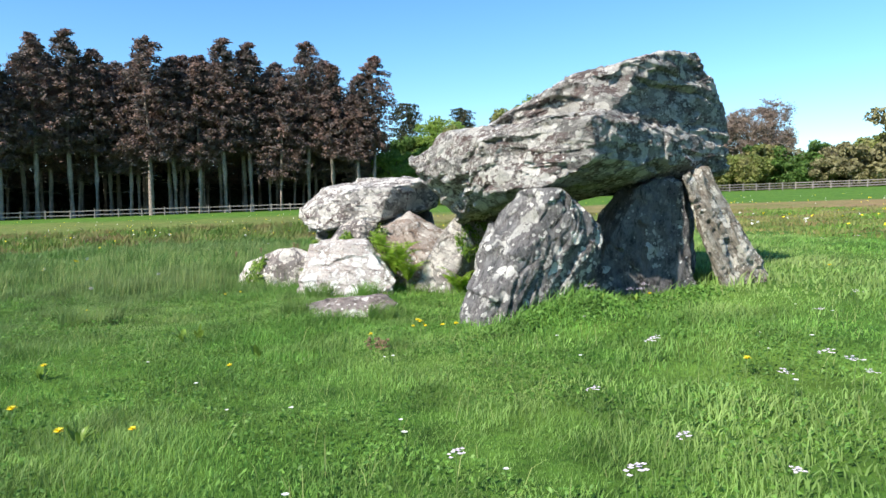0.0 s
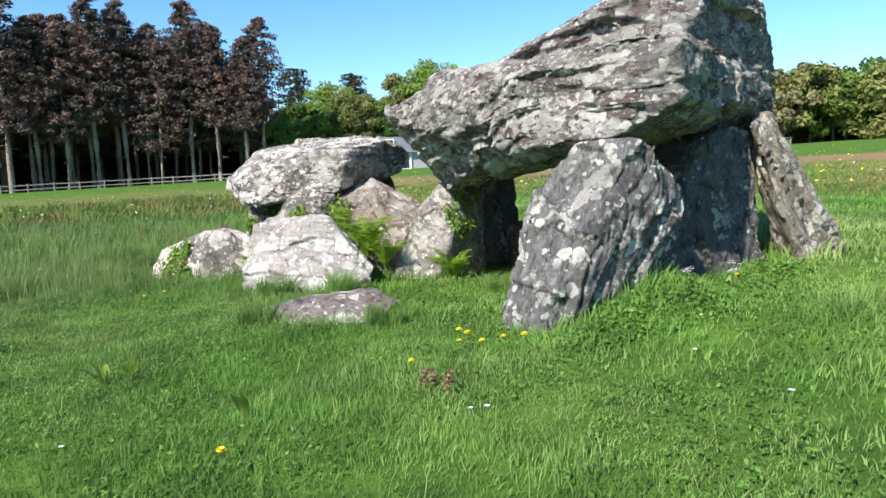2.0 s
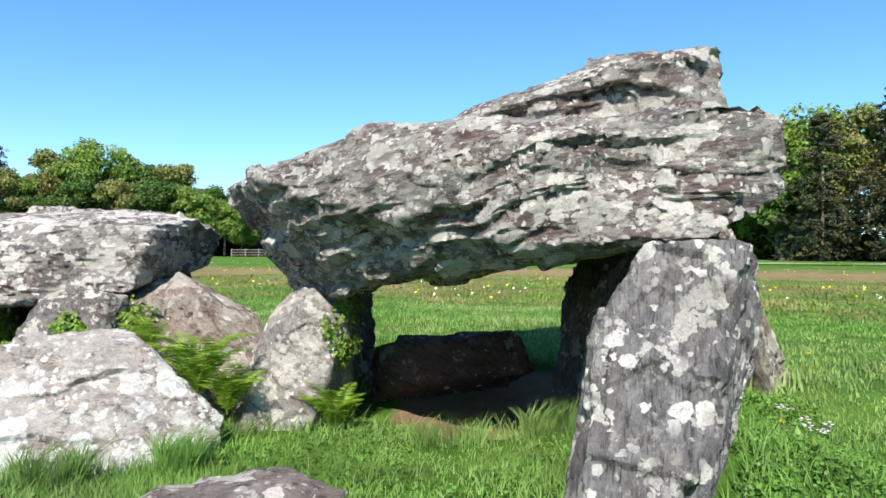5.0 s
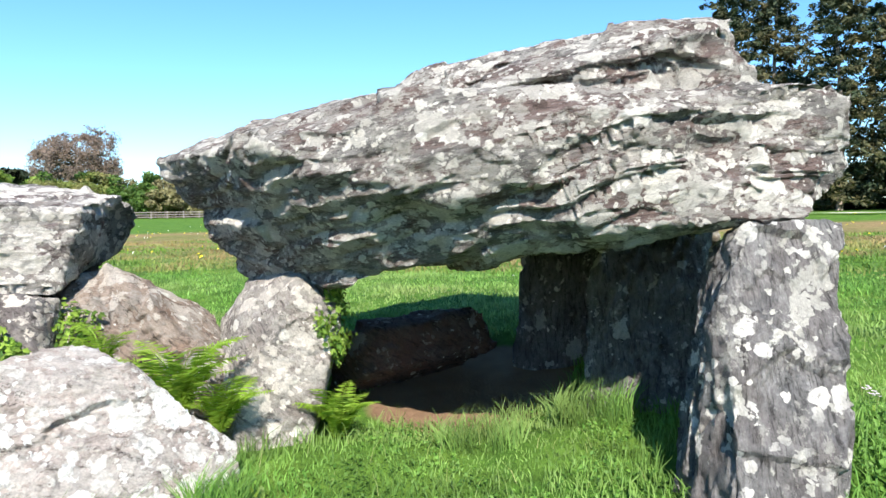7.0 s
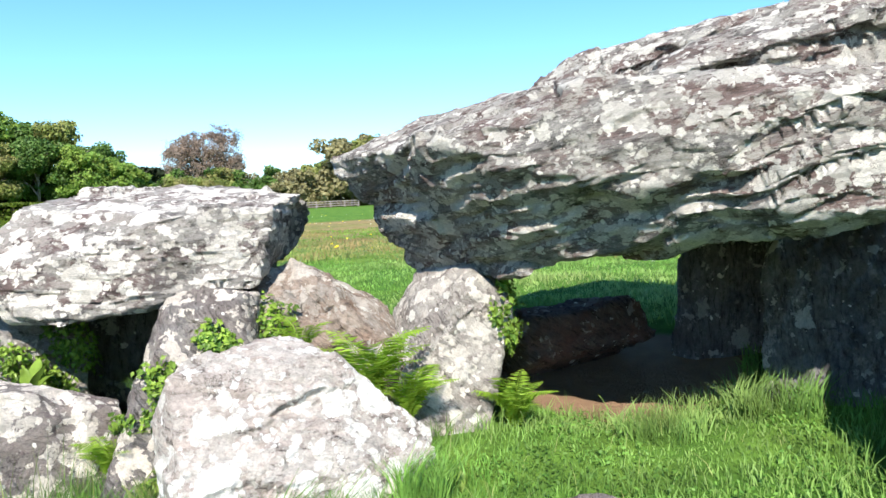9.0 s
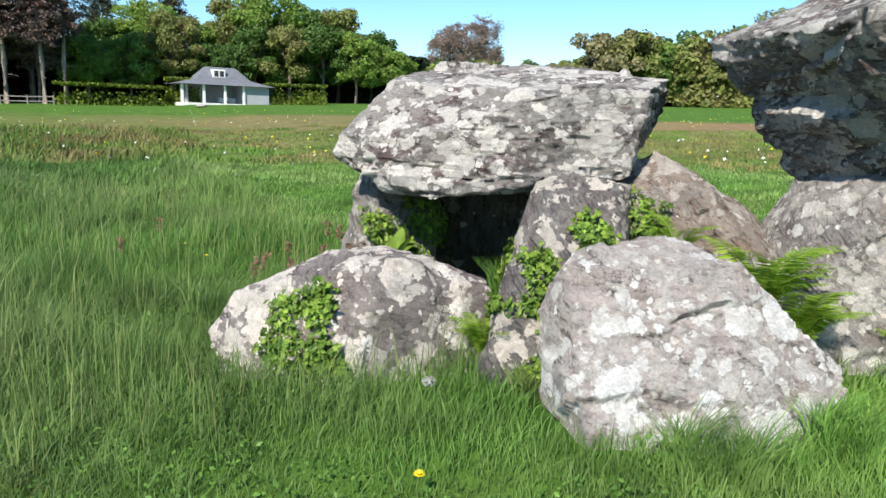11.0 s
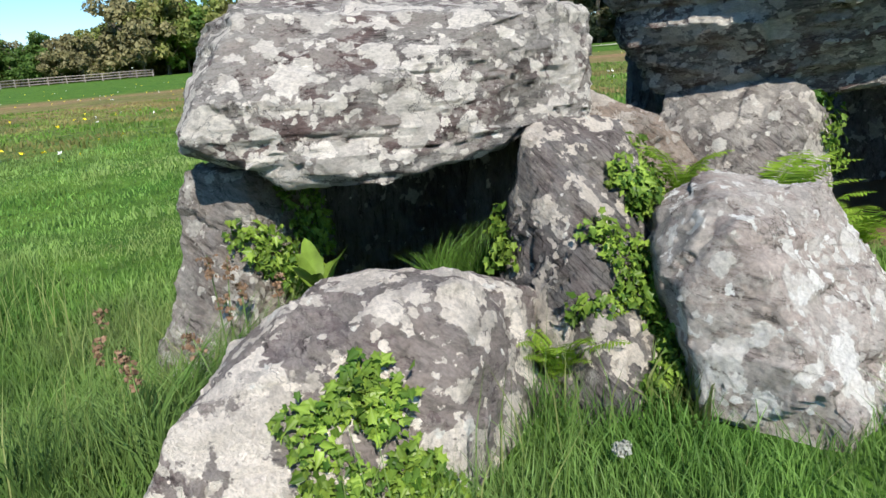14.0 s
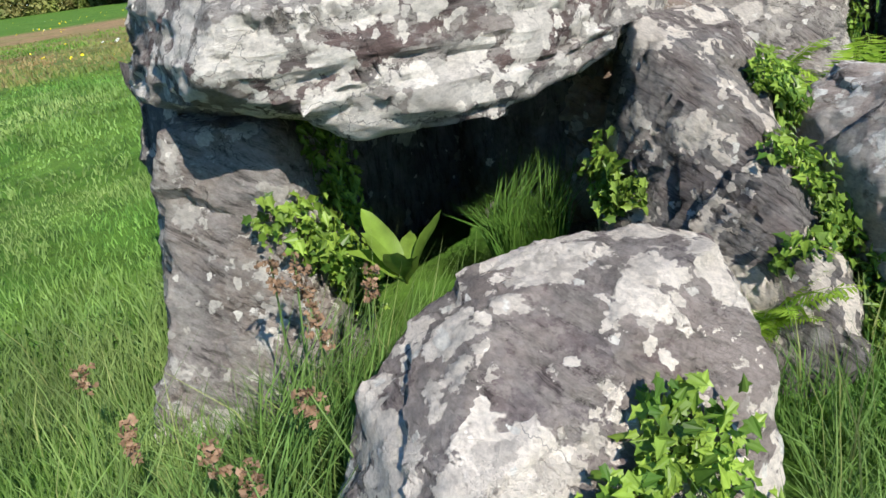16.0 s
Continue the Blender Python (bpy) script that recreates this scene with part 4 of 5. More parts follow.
def strip(name, pts, width, material, label):
    """A thin track laid just above the ground."""
    vs, fs = [], []
    for i, (x, y) in enumerate(pts):
        j, k = max(0, i - 1), min(len(pts) - 1, i + 1)
        dx, dy = pts[k][0] - pts[j][0], pts[k][1] - pts[j][1]
        n = math.hypot(dx, dy)
        for s in (-1, 1):
            px, py = x - dy / n * width / 2 * s, y + dx / n * width / 2 * s
            vs.append((px, py, float(height(px, py)) + 0.14))
        if i:
            fs.append((2 * i - 2, 2 * i - 1, 2 * i + 1, 2 * i))
    return tagged(obj(name, mesh_from(name, vs, fs), material), label, "track", kind="structure")


strip("road", [polar(a, 62 - (a - 60) * 0.12) for a in range(50, 112, 2)], 3.0, M_GRAVEL, "pale gravel track crossing the mown field")
strip("path", [polar(2.2 + 0.12 * k, 82 + 2.6 * k) for k in range(7)], 0.9, M_GRAVEL, "short worn path up to the pavilion")

# ---- meadow grass ----
STONE_FEET = ((0.70, 6.48, 0.40), (1.0, 6.55, 0.3), (1.95, 7.45, 0.45), (3.1, 7.4, 0.28), (0.0, 9.1, 0.40), (-1.25, 8.85, 0.5), (-1.65, 8.85, 0.3), (-2.3, 9.85, 0.38), (-2.7, 9.95, 0.25), (-1.05, 7.3, 0.36),
              (-1.45, 7.38, 0.18), (-0.62, 7.2, 0.16), (-0.55, 9.6, 0.5), (-1.45, 9.5, 0.4), (-1.85, 10.95, 0.4), (1.75, 8.72, 0.72), (2.1, 8.8, 0.7), (1.3, 8.85, 0.5), (-1.1, 10.9, 0.7), (-0.9, 10.1, 0.5), (0.85, 10.0, 0.4), (0.75, 9.15, 0.42))


def blades(name, spots, tall, wide, material, seed, lean=0.6):
    """Blades of three small faces each, curved over at the tip."""
    r = np.random.default_rng(seed)
    n = len(spots)
    z = height(spots[:, 0], spots[:, 1]) - 0.01
    root = np.column_stack([spots, z])
    a = r.uniform(0, 2 * np.pi, n)
    side = np.column_stack([np.cos(a), np.sin(a), np.zeros(n)]) * (wide * r.uniform(0.6, 1.3, n))[:, None]
    b = r.uniform(0, 2 * np.pi, n)
    bend = np.column_stack([np.cos(b) + 0.35, np.sin(b) + 0.25, np.zeros(n)]) * (tall * lean * r.uniform(0.2, 1.3, n))[:, None]
    up = np.column_stack([np.zeros(n), np.zeros(n), tall])
    mid = root + up * 0.55 + bend * 0.33
    tip = root + up * (0.97 - 0.12 * lean) + bend
    v = np.stack([root - side, root + side, mid - side * 0.75, mid + side * 0.75, tip], 1).reshape(-1, 3)
    k = (np.arange(n) * 5)[:, None, None]
    f = (np.array([[0, 1, 3], [0, 3, 2], [2, 3, 4]])[None] + k).reshape(-1, 3)
    return obj(name, mesh_from(name, v, f), material)


def line_distance(p):
    a, b = np.array((0.0, -1.0)), np.array((-3.7, 10.4))
    t = np.clip(((p - a) @ (b - a)) / ((b - a) @ (b - a)), 0, 1)
    return np.linalg.norm(p - (a + t[:, None] * (b - a)), axis=1)


def clear_of_stones(p):
    ok = np.ones(len(p), bool)
    for x, y, r in STONE_FEET:
        ok &= np.hypot(p[:, 0] - x, p[:, 1] - y) > r
    return ok


def field(x0, x1, y0, y1, per, near, far):
    n = int((x1 - x0) * (y1 - y0) * per)
    p = np.column_stack([rng.uniform(x0, x1, n), rng.uniform(y0, y1, n)])
    d = line_distance(p)
    p = p[(d >= near) & (d < far)]
    return p[clear_of_stones(p)]


def tuftiness(p):
    s = np.sin(p[:, 0] * 2.1 + 1.3 * np.sin(p[:, 1] * 1.7)) * np.cos(p[:, 1] * 1.9 + np.sin(p[:, 0] * 2.3))
    return np.clip(0.5 + 0.5 * s + 0.25 * np.sin(p[:, 0] * 6.1) * np.cos(p[:, 1] * 5.3), 0, 1.2)


def stand(p):
    """How tall the grass stands: short where mown, long at the stones and in the rough."""
    near_stone = np.min([np.hypot(p[:, 0] - x, p[:, 1] - y) - r for x, y, r in STONE_FEET], axis=0)
    t = 0.035 + 0.065 * tuftiness(p) ** 1.5 + 0.10 * np.exp(-np.clip(near_stone, 0, 9) / 0.22)
    rough = np.clip((p[:, 1] - 8.5) / 2.0, 0, 1) * np.clip((-1.2 - p[:, 0]) / 1.2, 0, 1)
    return t + 0.17 * rough * (0.5 + 0.7 * tuftiness(p))


for i, (x0, x1, y0, y1, per, near, far, w, k) in enumerate((
        (-6.5, 3.5, -2, 13, 3600, 0, 2.2, 0.0023, 0.9), (-9, 7, -2, 16, 1300, 2.2, 5.2, 0.0042, 1.0), (-15, 13, -2, 24, 380, 5.2, 11, 0.009, 1.15), (-30, 34, 4, 42, 75, 11, 27, 0.02, 1.35))):
    p = field(x0, x1, y0, y1, per, near, far)
    t = stand(p) * k * rng.uniform(0.55, 1.25, len(p))
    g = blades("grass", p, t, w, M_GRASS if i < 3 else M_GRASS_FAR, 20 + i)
    tagged(g, "fresh green meadow grass, longer round the stones" if i < 2 else "rough meadow grass further off", "grass", kind="stuff")


def clover():
    """Low broad leaves of clover and plantain between the grass blades."""
    p = field(-6, 6, -1, 12, 520, 0, 4.5)
    p = p[(np.sin(p[:, 0] * 3.3 + np.sin(p[:, 1] * 2.1)) * np.cos(p[:, 1] * 2.7 + 1.0)) > -0.1]
    q = np.column_stack([p, height(p[:, 0], p[:, 1]) + rng.uniform(0.015, 0.07, len(p))])
    v, f = clump_leaves(q, np.full(len(q), 0.012), 2, 0.012, 12, flat=1.2)
    tagged(obj("clover", mesh_from("clover", v, f), M_CLOVER), "low clover and plantain leaves among the grass", "clover", kind="stuff")


clover()


def weeds():
    """Leafy weeds heaped at the foot of the large upright and along the shaded slabs."""
    r = np.random.default_rng(44)
    for x, y, rad, n in ((1.45, 6.2, 0.34, 420), (0.95, 5.85, 0.30, 300), (2.0, 6.65, 0.34, 420), (2.45, 6.85, 0.28, 260), (0.55, 5.75, 0.22, 160)):
        a, d = r.uniform(0, 6.28, n), rad * np.sqrt(r.uniform(0, 1, n))
        p = np.column_stack([x + np.cos(a) * d * 1.3, y + np.sin(a) * d])
        top = 0.02 + 0.07 * np.clip(1 - (d / rad) ** 2, 0, 1) * (0.6 + 0.4 * np.sin(p[:, 0] * 11))
        q = np.column_stack([p, height(p[:, 0], p[:, 1]) + top * r.uniform(0.35, 1.0, n)])
        v, f = clump_leaves(q, np.full(n, 0.03), 4, 0.017, 45, flat=0.5)
        tagged(obj("weeds", mesh_from("weeds", v, f), M_CLOVER), "leafy green weeds heaped at the foot of the uprights", "weeds", kind="stuff")


weeds()

# ---- ivy, ferns, flowers and weeds ----


def leaf_shape(p, out, along, size, wide, fold):
    """Two halves of a lobed leaf, folded along the midrib."""
    side = np.cross(along, out)
    side /= np.linalg.norm(side, axis=1)[:, None] + 1e-9
    s = size[:, None]
    half = ((-0.06, 0.55, 0.6), (0.16, 0.62, 1.0), (0.34, 0.62, 0.8), (0.46, 1.0, 1.3), (0.60, 0.42, 0.6))
    pts = [p] + [p + (along * a - side * wide * b + out * fold * c) * s for a, b, c in half] + [p + (along - out * fold) * s]
    pts += [p + (along * a + side * wide * b + out * fold * c) * s for a, b, c in half[::-1]]
    v = np.stack(pts, 1).reshape(-1, 3)
    k = (np.arange(len(p)) * 12)[:, None, None]
    return v, (np.array([[0, 1, 2, 3, 4, 5, 6], [0, 6, 7, 8, 9, 10, 11]])[None] + k).reshape(-1, 7)


def ivy(seed, patches, count, label):
    """Ivy creeping over a stone: leaves stand off its surface in overlapping tiers."""
    co, no = SURFACE[seed]
    r = np.random.default_rng(seed + 90)
    picks = []
    for x, y, z, rad in patches:
        d = np.linalg.norm((co - np.array((x, y, z))) / np.array((1, 1, 1.25)), axis=1)
        wob = 0.75 + 0.45 * np.sin(co[:, 0] * 17 + co[:, 2] * 13) * np.cos(co[:, 1] * 19)
        idx = np.nonzero((d < rad * wob) & (co[:, 2] > 0.05))[0]
        if len(idx):
            picks.append(r.choice(idx, int(1.45 * count * rad / sum(q[3] for q in patches))))
    idx = np.concatenate(picks)
    n = len(idx)
    out = no[idx] + r.normal(scale=0.6, size=(n, 3)) + np.array((-0.2, -0.15, 0.35))
    out /= np.linalg.norm(out, axis=1)[:, None]
    along = r.normal(size=(n, 3)) + np.array((0, 0, -0.8))
    along -= out * np.sum(along * out, axis=1)[:, None]
    along /= np.linalg.norm(along, axis=1)[:, None]
    p = co[idx] + no[idx] * r.uniform(0.005, 0.07, n)[:, None] + r.normal(scale=0.012, size=(n, 3))
    v, f = leaf_shape(p, out, along, r.uniform(0.018, 0.046, n), 0.46, 0.12)
    return tagged(obj("ivy", mesh_from("ivy", v, f), M_IVY), label, "ivy", kind="stuff")


ivy(11, ((-2.60, 9.78, 0.30, 0.14), (-2.70, 9.80, 0.14, 0.19), (-2.56, 9.72, 0.10, 0.15)), 560, "bright green ivy on the low boulder")
ivy(13, ((-1.62, 9.27, 0.48, 0.26), (-1.58, 9.20, 0.22, 0.18), (-1.35, 9.32, 0.74, 0.18), (-1.68, 9.2, 0.1, 0.12), (-1.45, 9.85, 0.45, 0.12)), 1150, "glossy ivy trailing down the dark support stone")
ivy(12, ((-1.90, 10.62, 0.50, 0.20), (-1.68, 10.70, 0.58, 0.24), (-1.72, 10.66, 0.36, 0.20)), 700, "young ivy round the mouth of the small chamber")
ivy(15, ((-0.95, 9.48, 0.72, 0.20), (-0.98, 9.55, 0.5, 0.16)), 320, "ivy strand beside the rust-brown boulder")
ivy(5, ((0.28, 8.78, 0.78, 0.16), (0.30, 8.80, 0.58, 0.15), (0.42, 8.95, 0.92, 0.16)), 420, "ivy hanging beside the squat support stone")


def fern(x, y, z, count, length, seed, lean):
    """A fern: arching fronds with paired narrow leaflets."""
    plant_ob = new("fern")
    r = random.Random(seed)
    for i in range(count):
        a = lean + (i / count - 0.5) * 4.8 + r.uniform(-0.3, 0.3)
        ln = length * r.uniform(0.65, 1.15)
        rise = r.uniform(0.85, 1.35)
        pts = []
        for k in range(33):
            u = k / 32
            out = ln * (0.15 * u + 0.45 * u * u)
            up = ln * rise * (1.2 * u - 0.62 * u * u)
            pts.append(Vector((math.cos(a) * out, math.sin(a) * out, up)))
        vs, fs = tube([tuple(q) for q in pts[::8]], [0.004, 0.004, 0.003, 0.002, 0.001], 3)
        for k in range(3, 32):
            u = k / 32
            d = (pts[k + 1] - pts[k - 1]).normalized() if k < 32 else Vector((0, 0, 1))
            sd = d.cross(Vector((0, 0, 1))).normalized()
            w = ln * 0.21 * math.sin(math.pi * min(1, 0.10 + 0.9 * u)) ** 0.8 * r.uniform(0.85, 1.1)
            for s in (-1, 1):
                n = len(vs)
                tip = pts[k] + sd * s * w + d * w * 0.35 - Vector((0, 0, w * r.uniform(0.05, 0.4)))
                h = d * ln * 0.0125
                mid = pts[k].lerp(tip, 0.4)
                vs += [tuple(pts[k]), tuple(mid - h), tuple(tip), tuple(mid + h)]
                fs.append((n, n + 1, n + 2, n + 3))
        obj("frond", mesh_from("frond", vs, fs), M_FERN, plant_ob)
    plant_ob.location = (x, y, z)
    return tagged(plant_ob, "yellow-green fern growing between the stones", "fern", "ferns among the stones")


fern(-0.66, 8.98, 0.24, 20, 0.55, 1, -2.0)
fern(-0.50, 8.85, 0.16, 14, 0.46, 4, -1.4)
fern(0.16, 8.64, 0.0, 20, 0.46, 2, -1.7)
fern(-1.84, 9.50, 0.05, 16, 0.38, 3, -2.4)
fern(-0.88, 9.30, 0.52, 10, 0.34, 5, -2.2)


def dock(x, y, z, seed, count=6, size=0.26):
    """A broad-leaved dock: wavy upright leaves from one crown."""
    d = new("dock_plant")
    r = random.Random(seed)
    for i in range(count):
        a, tilt = r.uniform(0, 6.28), r.uniform(0.2, 0.85)
        ln = size * r.uniform(0.6, 1.15)
        vs, fs = [], []
        for k in range(9):
            u = k / 8
            w = ln * 0.135 * math.sin(math.pi * min(1, 0.06 + 0.94 * u)) ** 0.7 * (1 if u > 0.15 else 0.25)
            c = Vector((math.cos(a) * ln * u * math.sin(tilt), math.sin(a) * ln * u * math.sin(tilt), ln * u * math.cos(tilt) - 0.3 * ln * u * u * math.sin(tilt)))
            sd = Vector((-math.sin(a), math.cos(a), 0)) * w
            lift = Vector((0, 0, w * 0.35 + 0.006 * math.sin(9 * u + i)))
            vs += [tuple(c - sd + lift), tuple(c), tuple(c + sd + lift)]
            if k:
                b = 3 * k
                fs += [(b - 3, b - 2, b + 1, b), (b - 2, b - 1, b + 2, b + 1)]
        obj("leaf", mesh_from("leaf", vs, fs, True), M_IVY, d)
    d.location = (x, y, z)
    return tagged(d, "broad-leaved green dock plant in the grass", "dock plant", "dock plants")


dock(-1.98, 10.42, 0.36, 3, 7, 0.27)
for k, (x, y) in enumerate(((-2.75, 4.6), (-1.75, 3.2), (1.35, 6.05), (-0.75, 8.2), (1.7, 6.3), (-2.2, 6.03), (-1.44, 5.17), (-2.3, 5.95))):
    dock(x, y, float(height(x, y)), 10 + k, 5, 0.12 if k < 5 else 0.17)


def flower_head(r, petals, rad, petal_mat, layers, centre_mat, stem, name, label, category, group, florets=0):
    """A flower: bent stem and heads of separate petals."""
    fl = new(name)
    v, f = tube([(0, 0, -0.02), (0.008, 0.004, stem * 0.5), (0.0, 0.0, stem)], [0.0025, 0.002, 0.0018], 4)
    obj("stem", mesh_from("stem", v, f), M_STEM, fl)
    heads = [(0, 0, stem, rad)] if not florets else [(r.gauss(0, rad), r.gauss(0, rad), stem + r.gauss(0, rad * 0.6), rad * 0.62) for _ in range(florets)]
    vs, fs = [], []
    for hx, hy, hz, rd in heads:
        for ly in range(layers):
            for k in range(petals):
                a = 2 * math.pi * (k + 0.5 * ly) / petals
                w = math.pi / petals * 1.05
                up = 0.25 + 0.5 * ly
                q = rd * (1 - 0.22 * ly)
                n = len(vs)
                vs += [(hx, hy, hz), (hx + math.cos(a - w) * q * 0.6, hy + math.sin(a - w) * q * 0.6, hz + q * up * 0.55), (hx + math.cos(a) * q, hy + math.sin(a) * q, hz + q * up),
                       (hx + math.cos(a + w) * q * 0.6, hy + math.sin(a + w) * q * 0.6, hz + q * up * 0.55)]
                fs.append((n, n + 1, n + 2, n + 3))
    obj("petals", mesh_from("petals", vs, fs), petal_mat, fl)
    return tagged(fl, label, category, group)


fr = random.Random(12)
dandelion = flower_head(fr, 14, 0.024, M_YELLOW, 3, None, 0.10, "dandelion", "yellow dandelion in flower in the grass", "dandelion", "dandelions")
cuckoo = flower_head(fr, 4, 0.017, M_LILAC, 1, None, 0.17, "cuckoo_flower", "pale lilac meadow flower on a thin stem", "wildflower", "pale wildflowers", 11)
daisy = flower_head(fr, 9, 0.014, M_WHITE_PETAL, 1, None, 0.07, "daisy", "small white daisy in the grass", "daisy", "daisies")


def scatter(first, spots, lo, hi):
    for i, (x, y) in enumerate(spots):
        s = fr.uniform(lo, hi)
        m = at_ground(x, y, fr.uniform(0, 6.28), s)
        if i == 0:
            first.matrix_basis = m
        else:
            ob = copy_thing(first, m)
            ob.scale = (s, s, s)


scatter(dandelion, [(-2.69, 4.55), (-1.76, 3.06), (-1.45, 3.1), (-1.44, 4.48), (1.66, 3.87), (4.1, 7.41), (-0.24, 5.86), (-2.22, 3.46), (-3.78, 7.22), (-0.27, 5.97), (-0.21, 5.88), (-0.05, 5.75),
                    (0.06, 5.68), (-0.30, 5.80), (-0.19, 5.68), (-2.57, 8.56), (1.9, 6.5), (-2.99, 12.75), (-2.72, 8.45), (-2.87, 12.25), (-2.02, 14.11), (-5.1, 9.8), (-0.62, 5.45)], 0.85, 1.25)
scatter(cuckoo, [(1.24, 4.30), (1.29, 4.36), (0.69, 3.41), (1.64, 3.37), (1.92, 3.55), (2.01, 3.29), (1.97, 3.36), (0.88, 2.65), (1.12, 2.28), (0.59, 2.28), (0.0, 2.6), (2.53, 4.75), (6.31, 10.62), (5.91, 10.89),
                 (1.19, 5.96), (1.27, 6.04), (1.85, 6.45), (1.75, 6.30), (1.60, 6.10), (3.9, 5.9), (4.5, 6.1), (3.2, 5.4), (-0.37, 19.4), (1.2, 22.4), (-1.88, 17.8), (-0.7, 19.3), (-2.17, 21.1), (-5.5, 16), (-4.6, 18)], 0.8, 1.2)
scatter(daisy, [(-1.16, 3.53), (0.2, 2.7), (-0.6, 2.4)] + [(fr.uniform(-2.2, 3.4), fr.uniform(1.8, 6)) for _ in range(20)], 0.8, 1.3)


def far_flowers():
    """Yellow and white flecks of flowers all over the further meadow."""
    r = np.random.default_rng(5)
    for n, mat, lab in ((1000, M_YELLOW, "yellow flowers dotting the further meadow"), (500, M_WHITE_PETAL, "white flowers dotting the further meadow")):
        d, az = r.uniform(13, 62, n), np.radians(r.uniform(-40, 80, n))
        keep = np.sin(d * 0.35 + 3 * az) + 0.6 * np.sin(az * 23) > 0.1
        d, az = d[keep], az[keep]
        x, y = np.sin(az) * d, np.cos(az) * d
        p = np.column_stack([x, y, height(x, y) + r.uniform(0.16, 0.34, len(x))])
        v, f = clump_leaves(p, np.full(len(p), 0.028), 4, 0.03, 8, flat=1.0)
        tagged(obj("flowers", mesh_from("flowers", v, f), mat), lab, "flowers", kind="stuff")


far_flowers()


def sorrel(x, y, tall, seed):
    """A sorrel stalk with a rusty seed head."""
    s = new("sorrel")
    r = random.Random(seed)
    bx, by = r.uniform(-0.1, 0.1), r.uniform(-0.1, 0.1)
    v, f = tube([(0, 0, -0.02), (bx * 0.4, by * 0.4, tall * 0.6), (bx, by, tall)], [0.0035, 0.003, 0.002], 4)
    obj("stem", mesh_from("stem", v, f), M_STEM, s)
    cs = [(bx + r.gauss(0, 0.010), by + r.gauss(0, 0.010), tall - 0.085 * r.random()) for _ in range(24)]
    v, f = clump_leaves(cs, [0.009] * 24, 6, 0.008, seed)
    obj("seed_head", mesh_from("seed_head", v, f), M_SEED, s)
    s.matrix_basis = at_ground(x, y)
    return tagged(s, "sorrel stalk with rust-coloured seed head", "sorrel", "sorrel stalks")


for k, (x, y, t) in enumerate(((-2.28, 10.62, 0.60), (-2.24, 10.68, 0.62), (-2.30, 10.55, 0.50), (-2.22, 10.58, 0.48), (-2.75, 10.55, 0.44), (-2.8, 10.42, 0.42), (-2.55, 10.35, 0.45), (-2.7, 10.9, 0.40), (-2.5, 11.1, 0.42),
                               (-3.4, 11.4, 0.42), (-3.2, 11.9, 0.45), (-2.15, 10.5, 0.52), (-0.52, 5.17, 0.12), (-0.46, 5.22, 0.10), (-0.58, 5.12, 0.13), (-0.42, 5.13, 0.11), (-0.62, 5.22, 0.09))):
    sorrel(x, y, t, 30 + k)


def stalks():
    """Pale flowering stalks of grass standing above the rough."""
    r = np.random.default_rng(31)
    p = np.column_stack([r.uniform(-7.5, -2.0, 7000), r.uniform(9.2, 17.0, 7000)])
    p = p[clear_of_stones(p)]
    p = p[tuftiness(p) > 0.22]
    g = blades("grass_stalks", p, r.uniform(0.25, 0.5, len(p)), 0.0024, M_STALK, 32, 0.3)
    tagged(g, "pale seeding grass stalks in the rough", "grass", kind="stuff")
    p = np.column_stack([r.uniform(-6, 6, 5200), r.uniform(0.5, 12, 5200)])
    p = p[clear_of_stones(p)]
    g = blades("grass_stalks", p, r.uniform(0.06, 0.2, len(p)), 0.002, M_STALK, 33, 0.8)
    tagged(g, "pale dry grass blades among the green", "grass", kind="stuff")


stalks()


def tuft(x, y, z, count, tall, seed, wide=0.0022, spread=0.10, mat=M_GRASS):
    """A single tussock of fine arching blades."""
    r = np.random.default_rng(seed)
    a, d = r.uniform(0, 6.28, count), spread * np.sqrt(r.uniform(0, 1, count))
    p = np.column_stack([x + np.cos(a) * d, y + np.sin(a) * d])
    t = blades("grass_tuft", p, tall * r.uniform(0.6, 1.15, count), wide, mat, seed, 0.7)
    t.location.z = z - float(height(x, y)) if z is not None else 0.0
    return tagged(t, "tussock of fine arching grass blades", "grass tuft", "grass tussocks", "stuff")


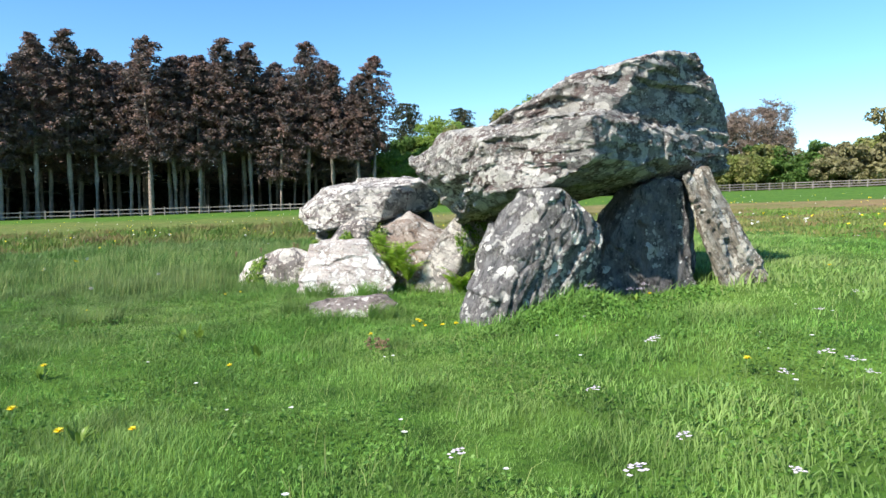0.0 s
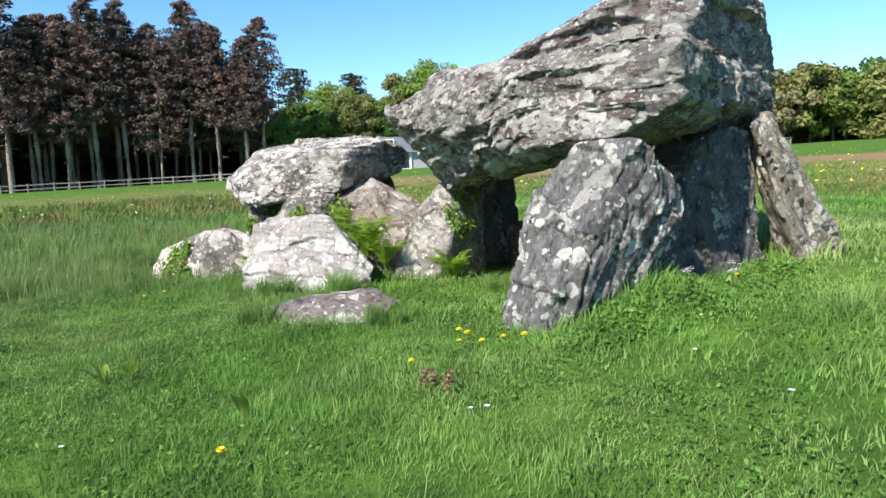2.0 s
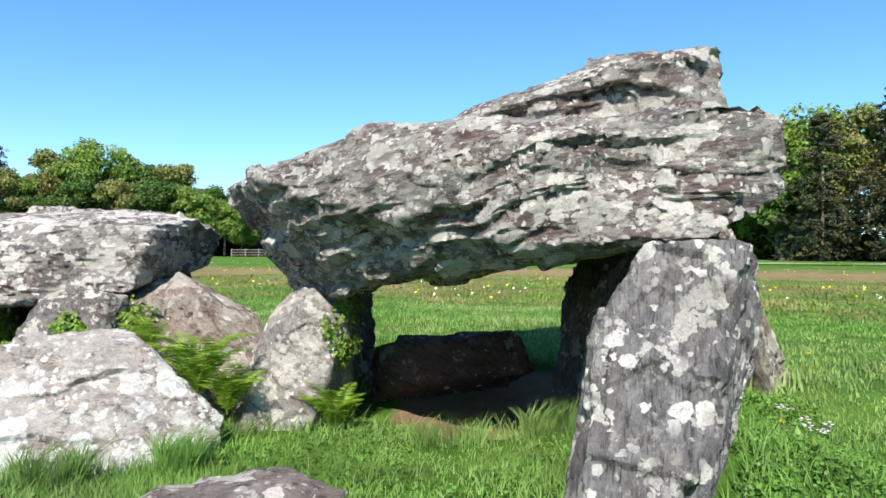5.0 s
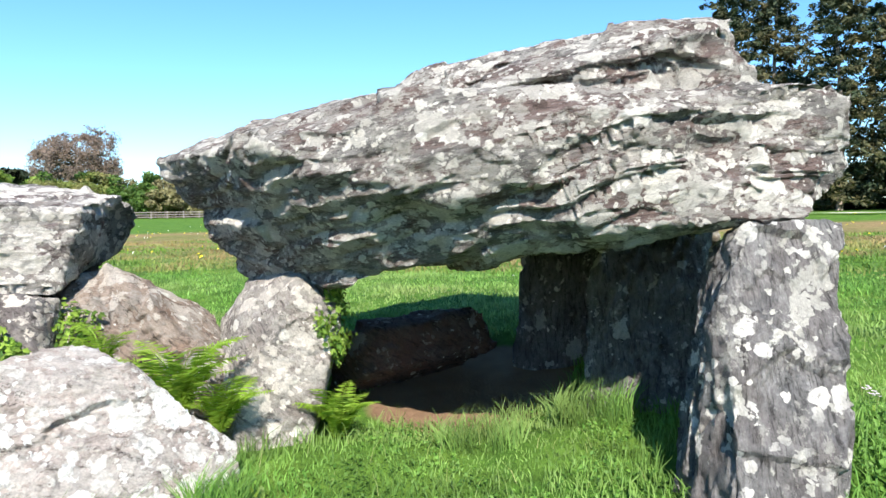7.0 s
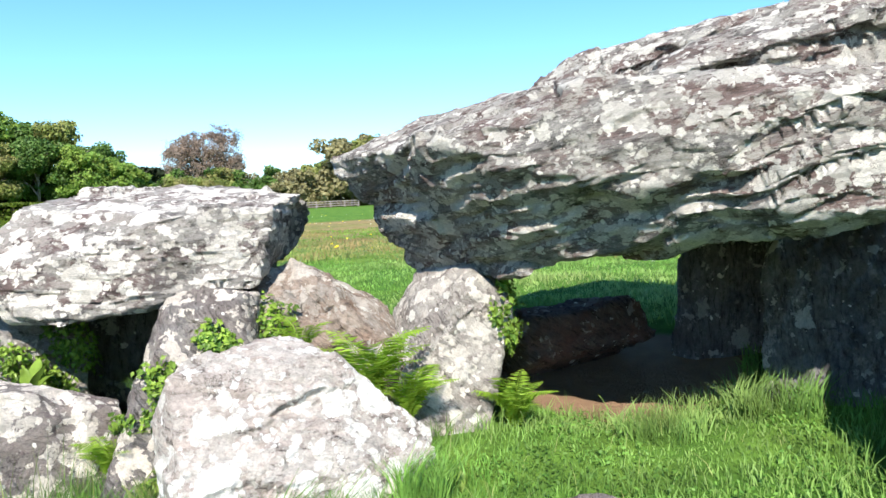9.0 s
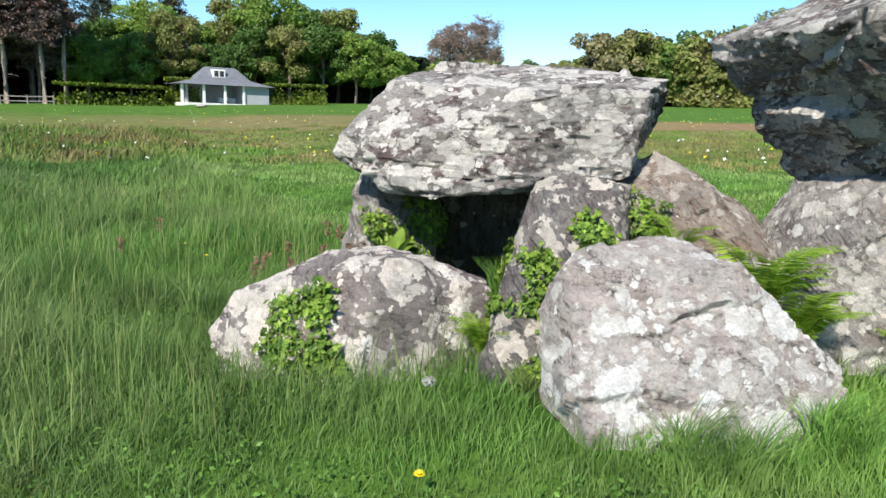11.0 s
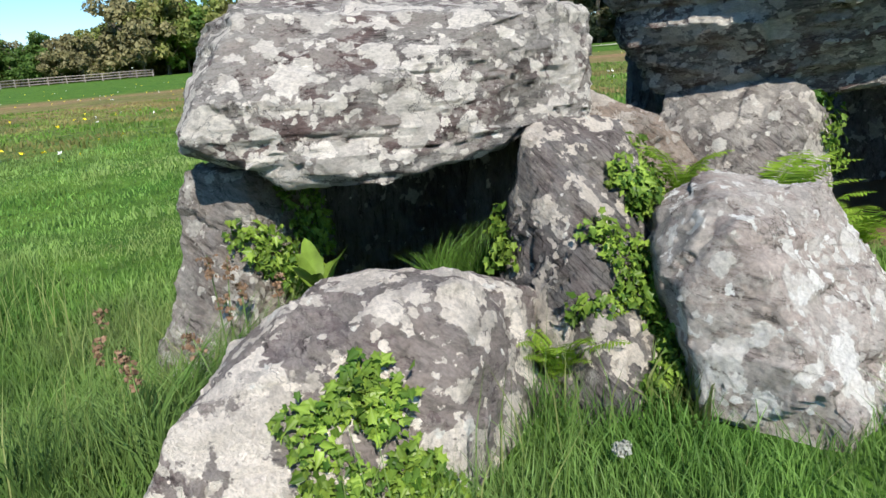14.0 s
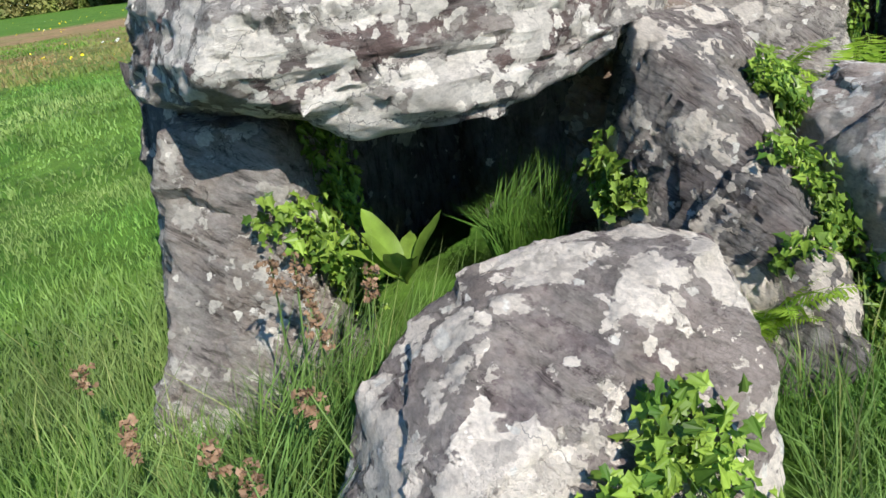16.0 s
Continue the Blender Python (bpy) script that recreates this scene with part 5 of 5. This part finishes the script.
tuft(-1.30, 10.18, 0.16, 520, 0.34, 1, 0.0018, 0.13, M_CLOVER)
tuft(-1.75, 9.95, None, 260, 0.25, 2)
tuft(-0.95, 8.25, None, 260, 0.30, 3, 0.003, 0.12)
tuft(-1.55, 8.30, None, 300, 0.28, 4, 0.003, 0.16)
tuft(-2.25, 10.45, None, 300, 0.42, 5, 0.003, 0.2)
tuft(-1.55, 9.05, None, 200, 0.24, 6, 0.003, 0.12)
tuft(-0.65, 6.85, None, 260, 0.22, 7, 0.003, 0.15)
tuft(-1.6, 7.15, None, 260, 0.22, 8, 0.003, 0.15)
tuft(-3.6, 6.9, None, 400, 0.26, 9, 0.004, 0.3)
tuft(1.15, 7.5, None, 420, 0.26, 10, 0.0035, 0.25)
tuft(0.55, 7.9, None, 300, 0.20, 11, 0.0035, 0.25)
tuft(-2.40, 10.58, None, 260, 0.46, 12, 0.0028, 0.18)
tuft(-2.12, 10.38, None, 240, 0.44, 13, 0.0028, 0.14)
tuft(-2.62, 10.38, None, 260, 0.40, 14, 0.003, 0.22)
tuft(-2.85, 10.75, None, 260, 0.42, 15, 0.003, 0.24)
tuft(-1.76, 9.12, None, 80, 0.25, 17, 0.006, 0.14, M_STALK)
tuft(-2.30, 10.50, None, 60, 0.58, 16, 0.0022, 0.2, M_STALK)


def seed_clock(x, y, tall):
    """A dandelion gone to seed: a pale ball of fluff on a stem."""
    c = new("dandelion_clock")
    v, f = tube([(0, 0, -0.02), (0.005, 0.0, tall * 0.5), (0, 0, tall)], [0.0025, 0.002, 0.002], 4)
    obj("stem", mesh_from("stem", v, f), M_STEM, c)
    v, f = clump_leaves([(0, 0, tall + 0.012)], [0.026], 340, 0.0055, 3)
    obj("seed_head", mesh_from("seed_head", v, f), M_FLUFF, c)
    c.matrix_basis = at_ground(x, y)
    return tagged(c, "white dandelion clock on a thin stem", "dandelion clock", "dandelion clocks")


for x, y, t in ((-2.28, 9.17, 0.13), (-4.3, 10.3, 0.2), (-4.6, 8.9, 0.16)):
    seed_clock(x, y, t)
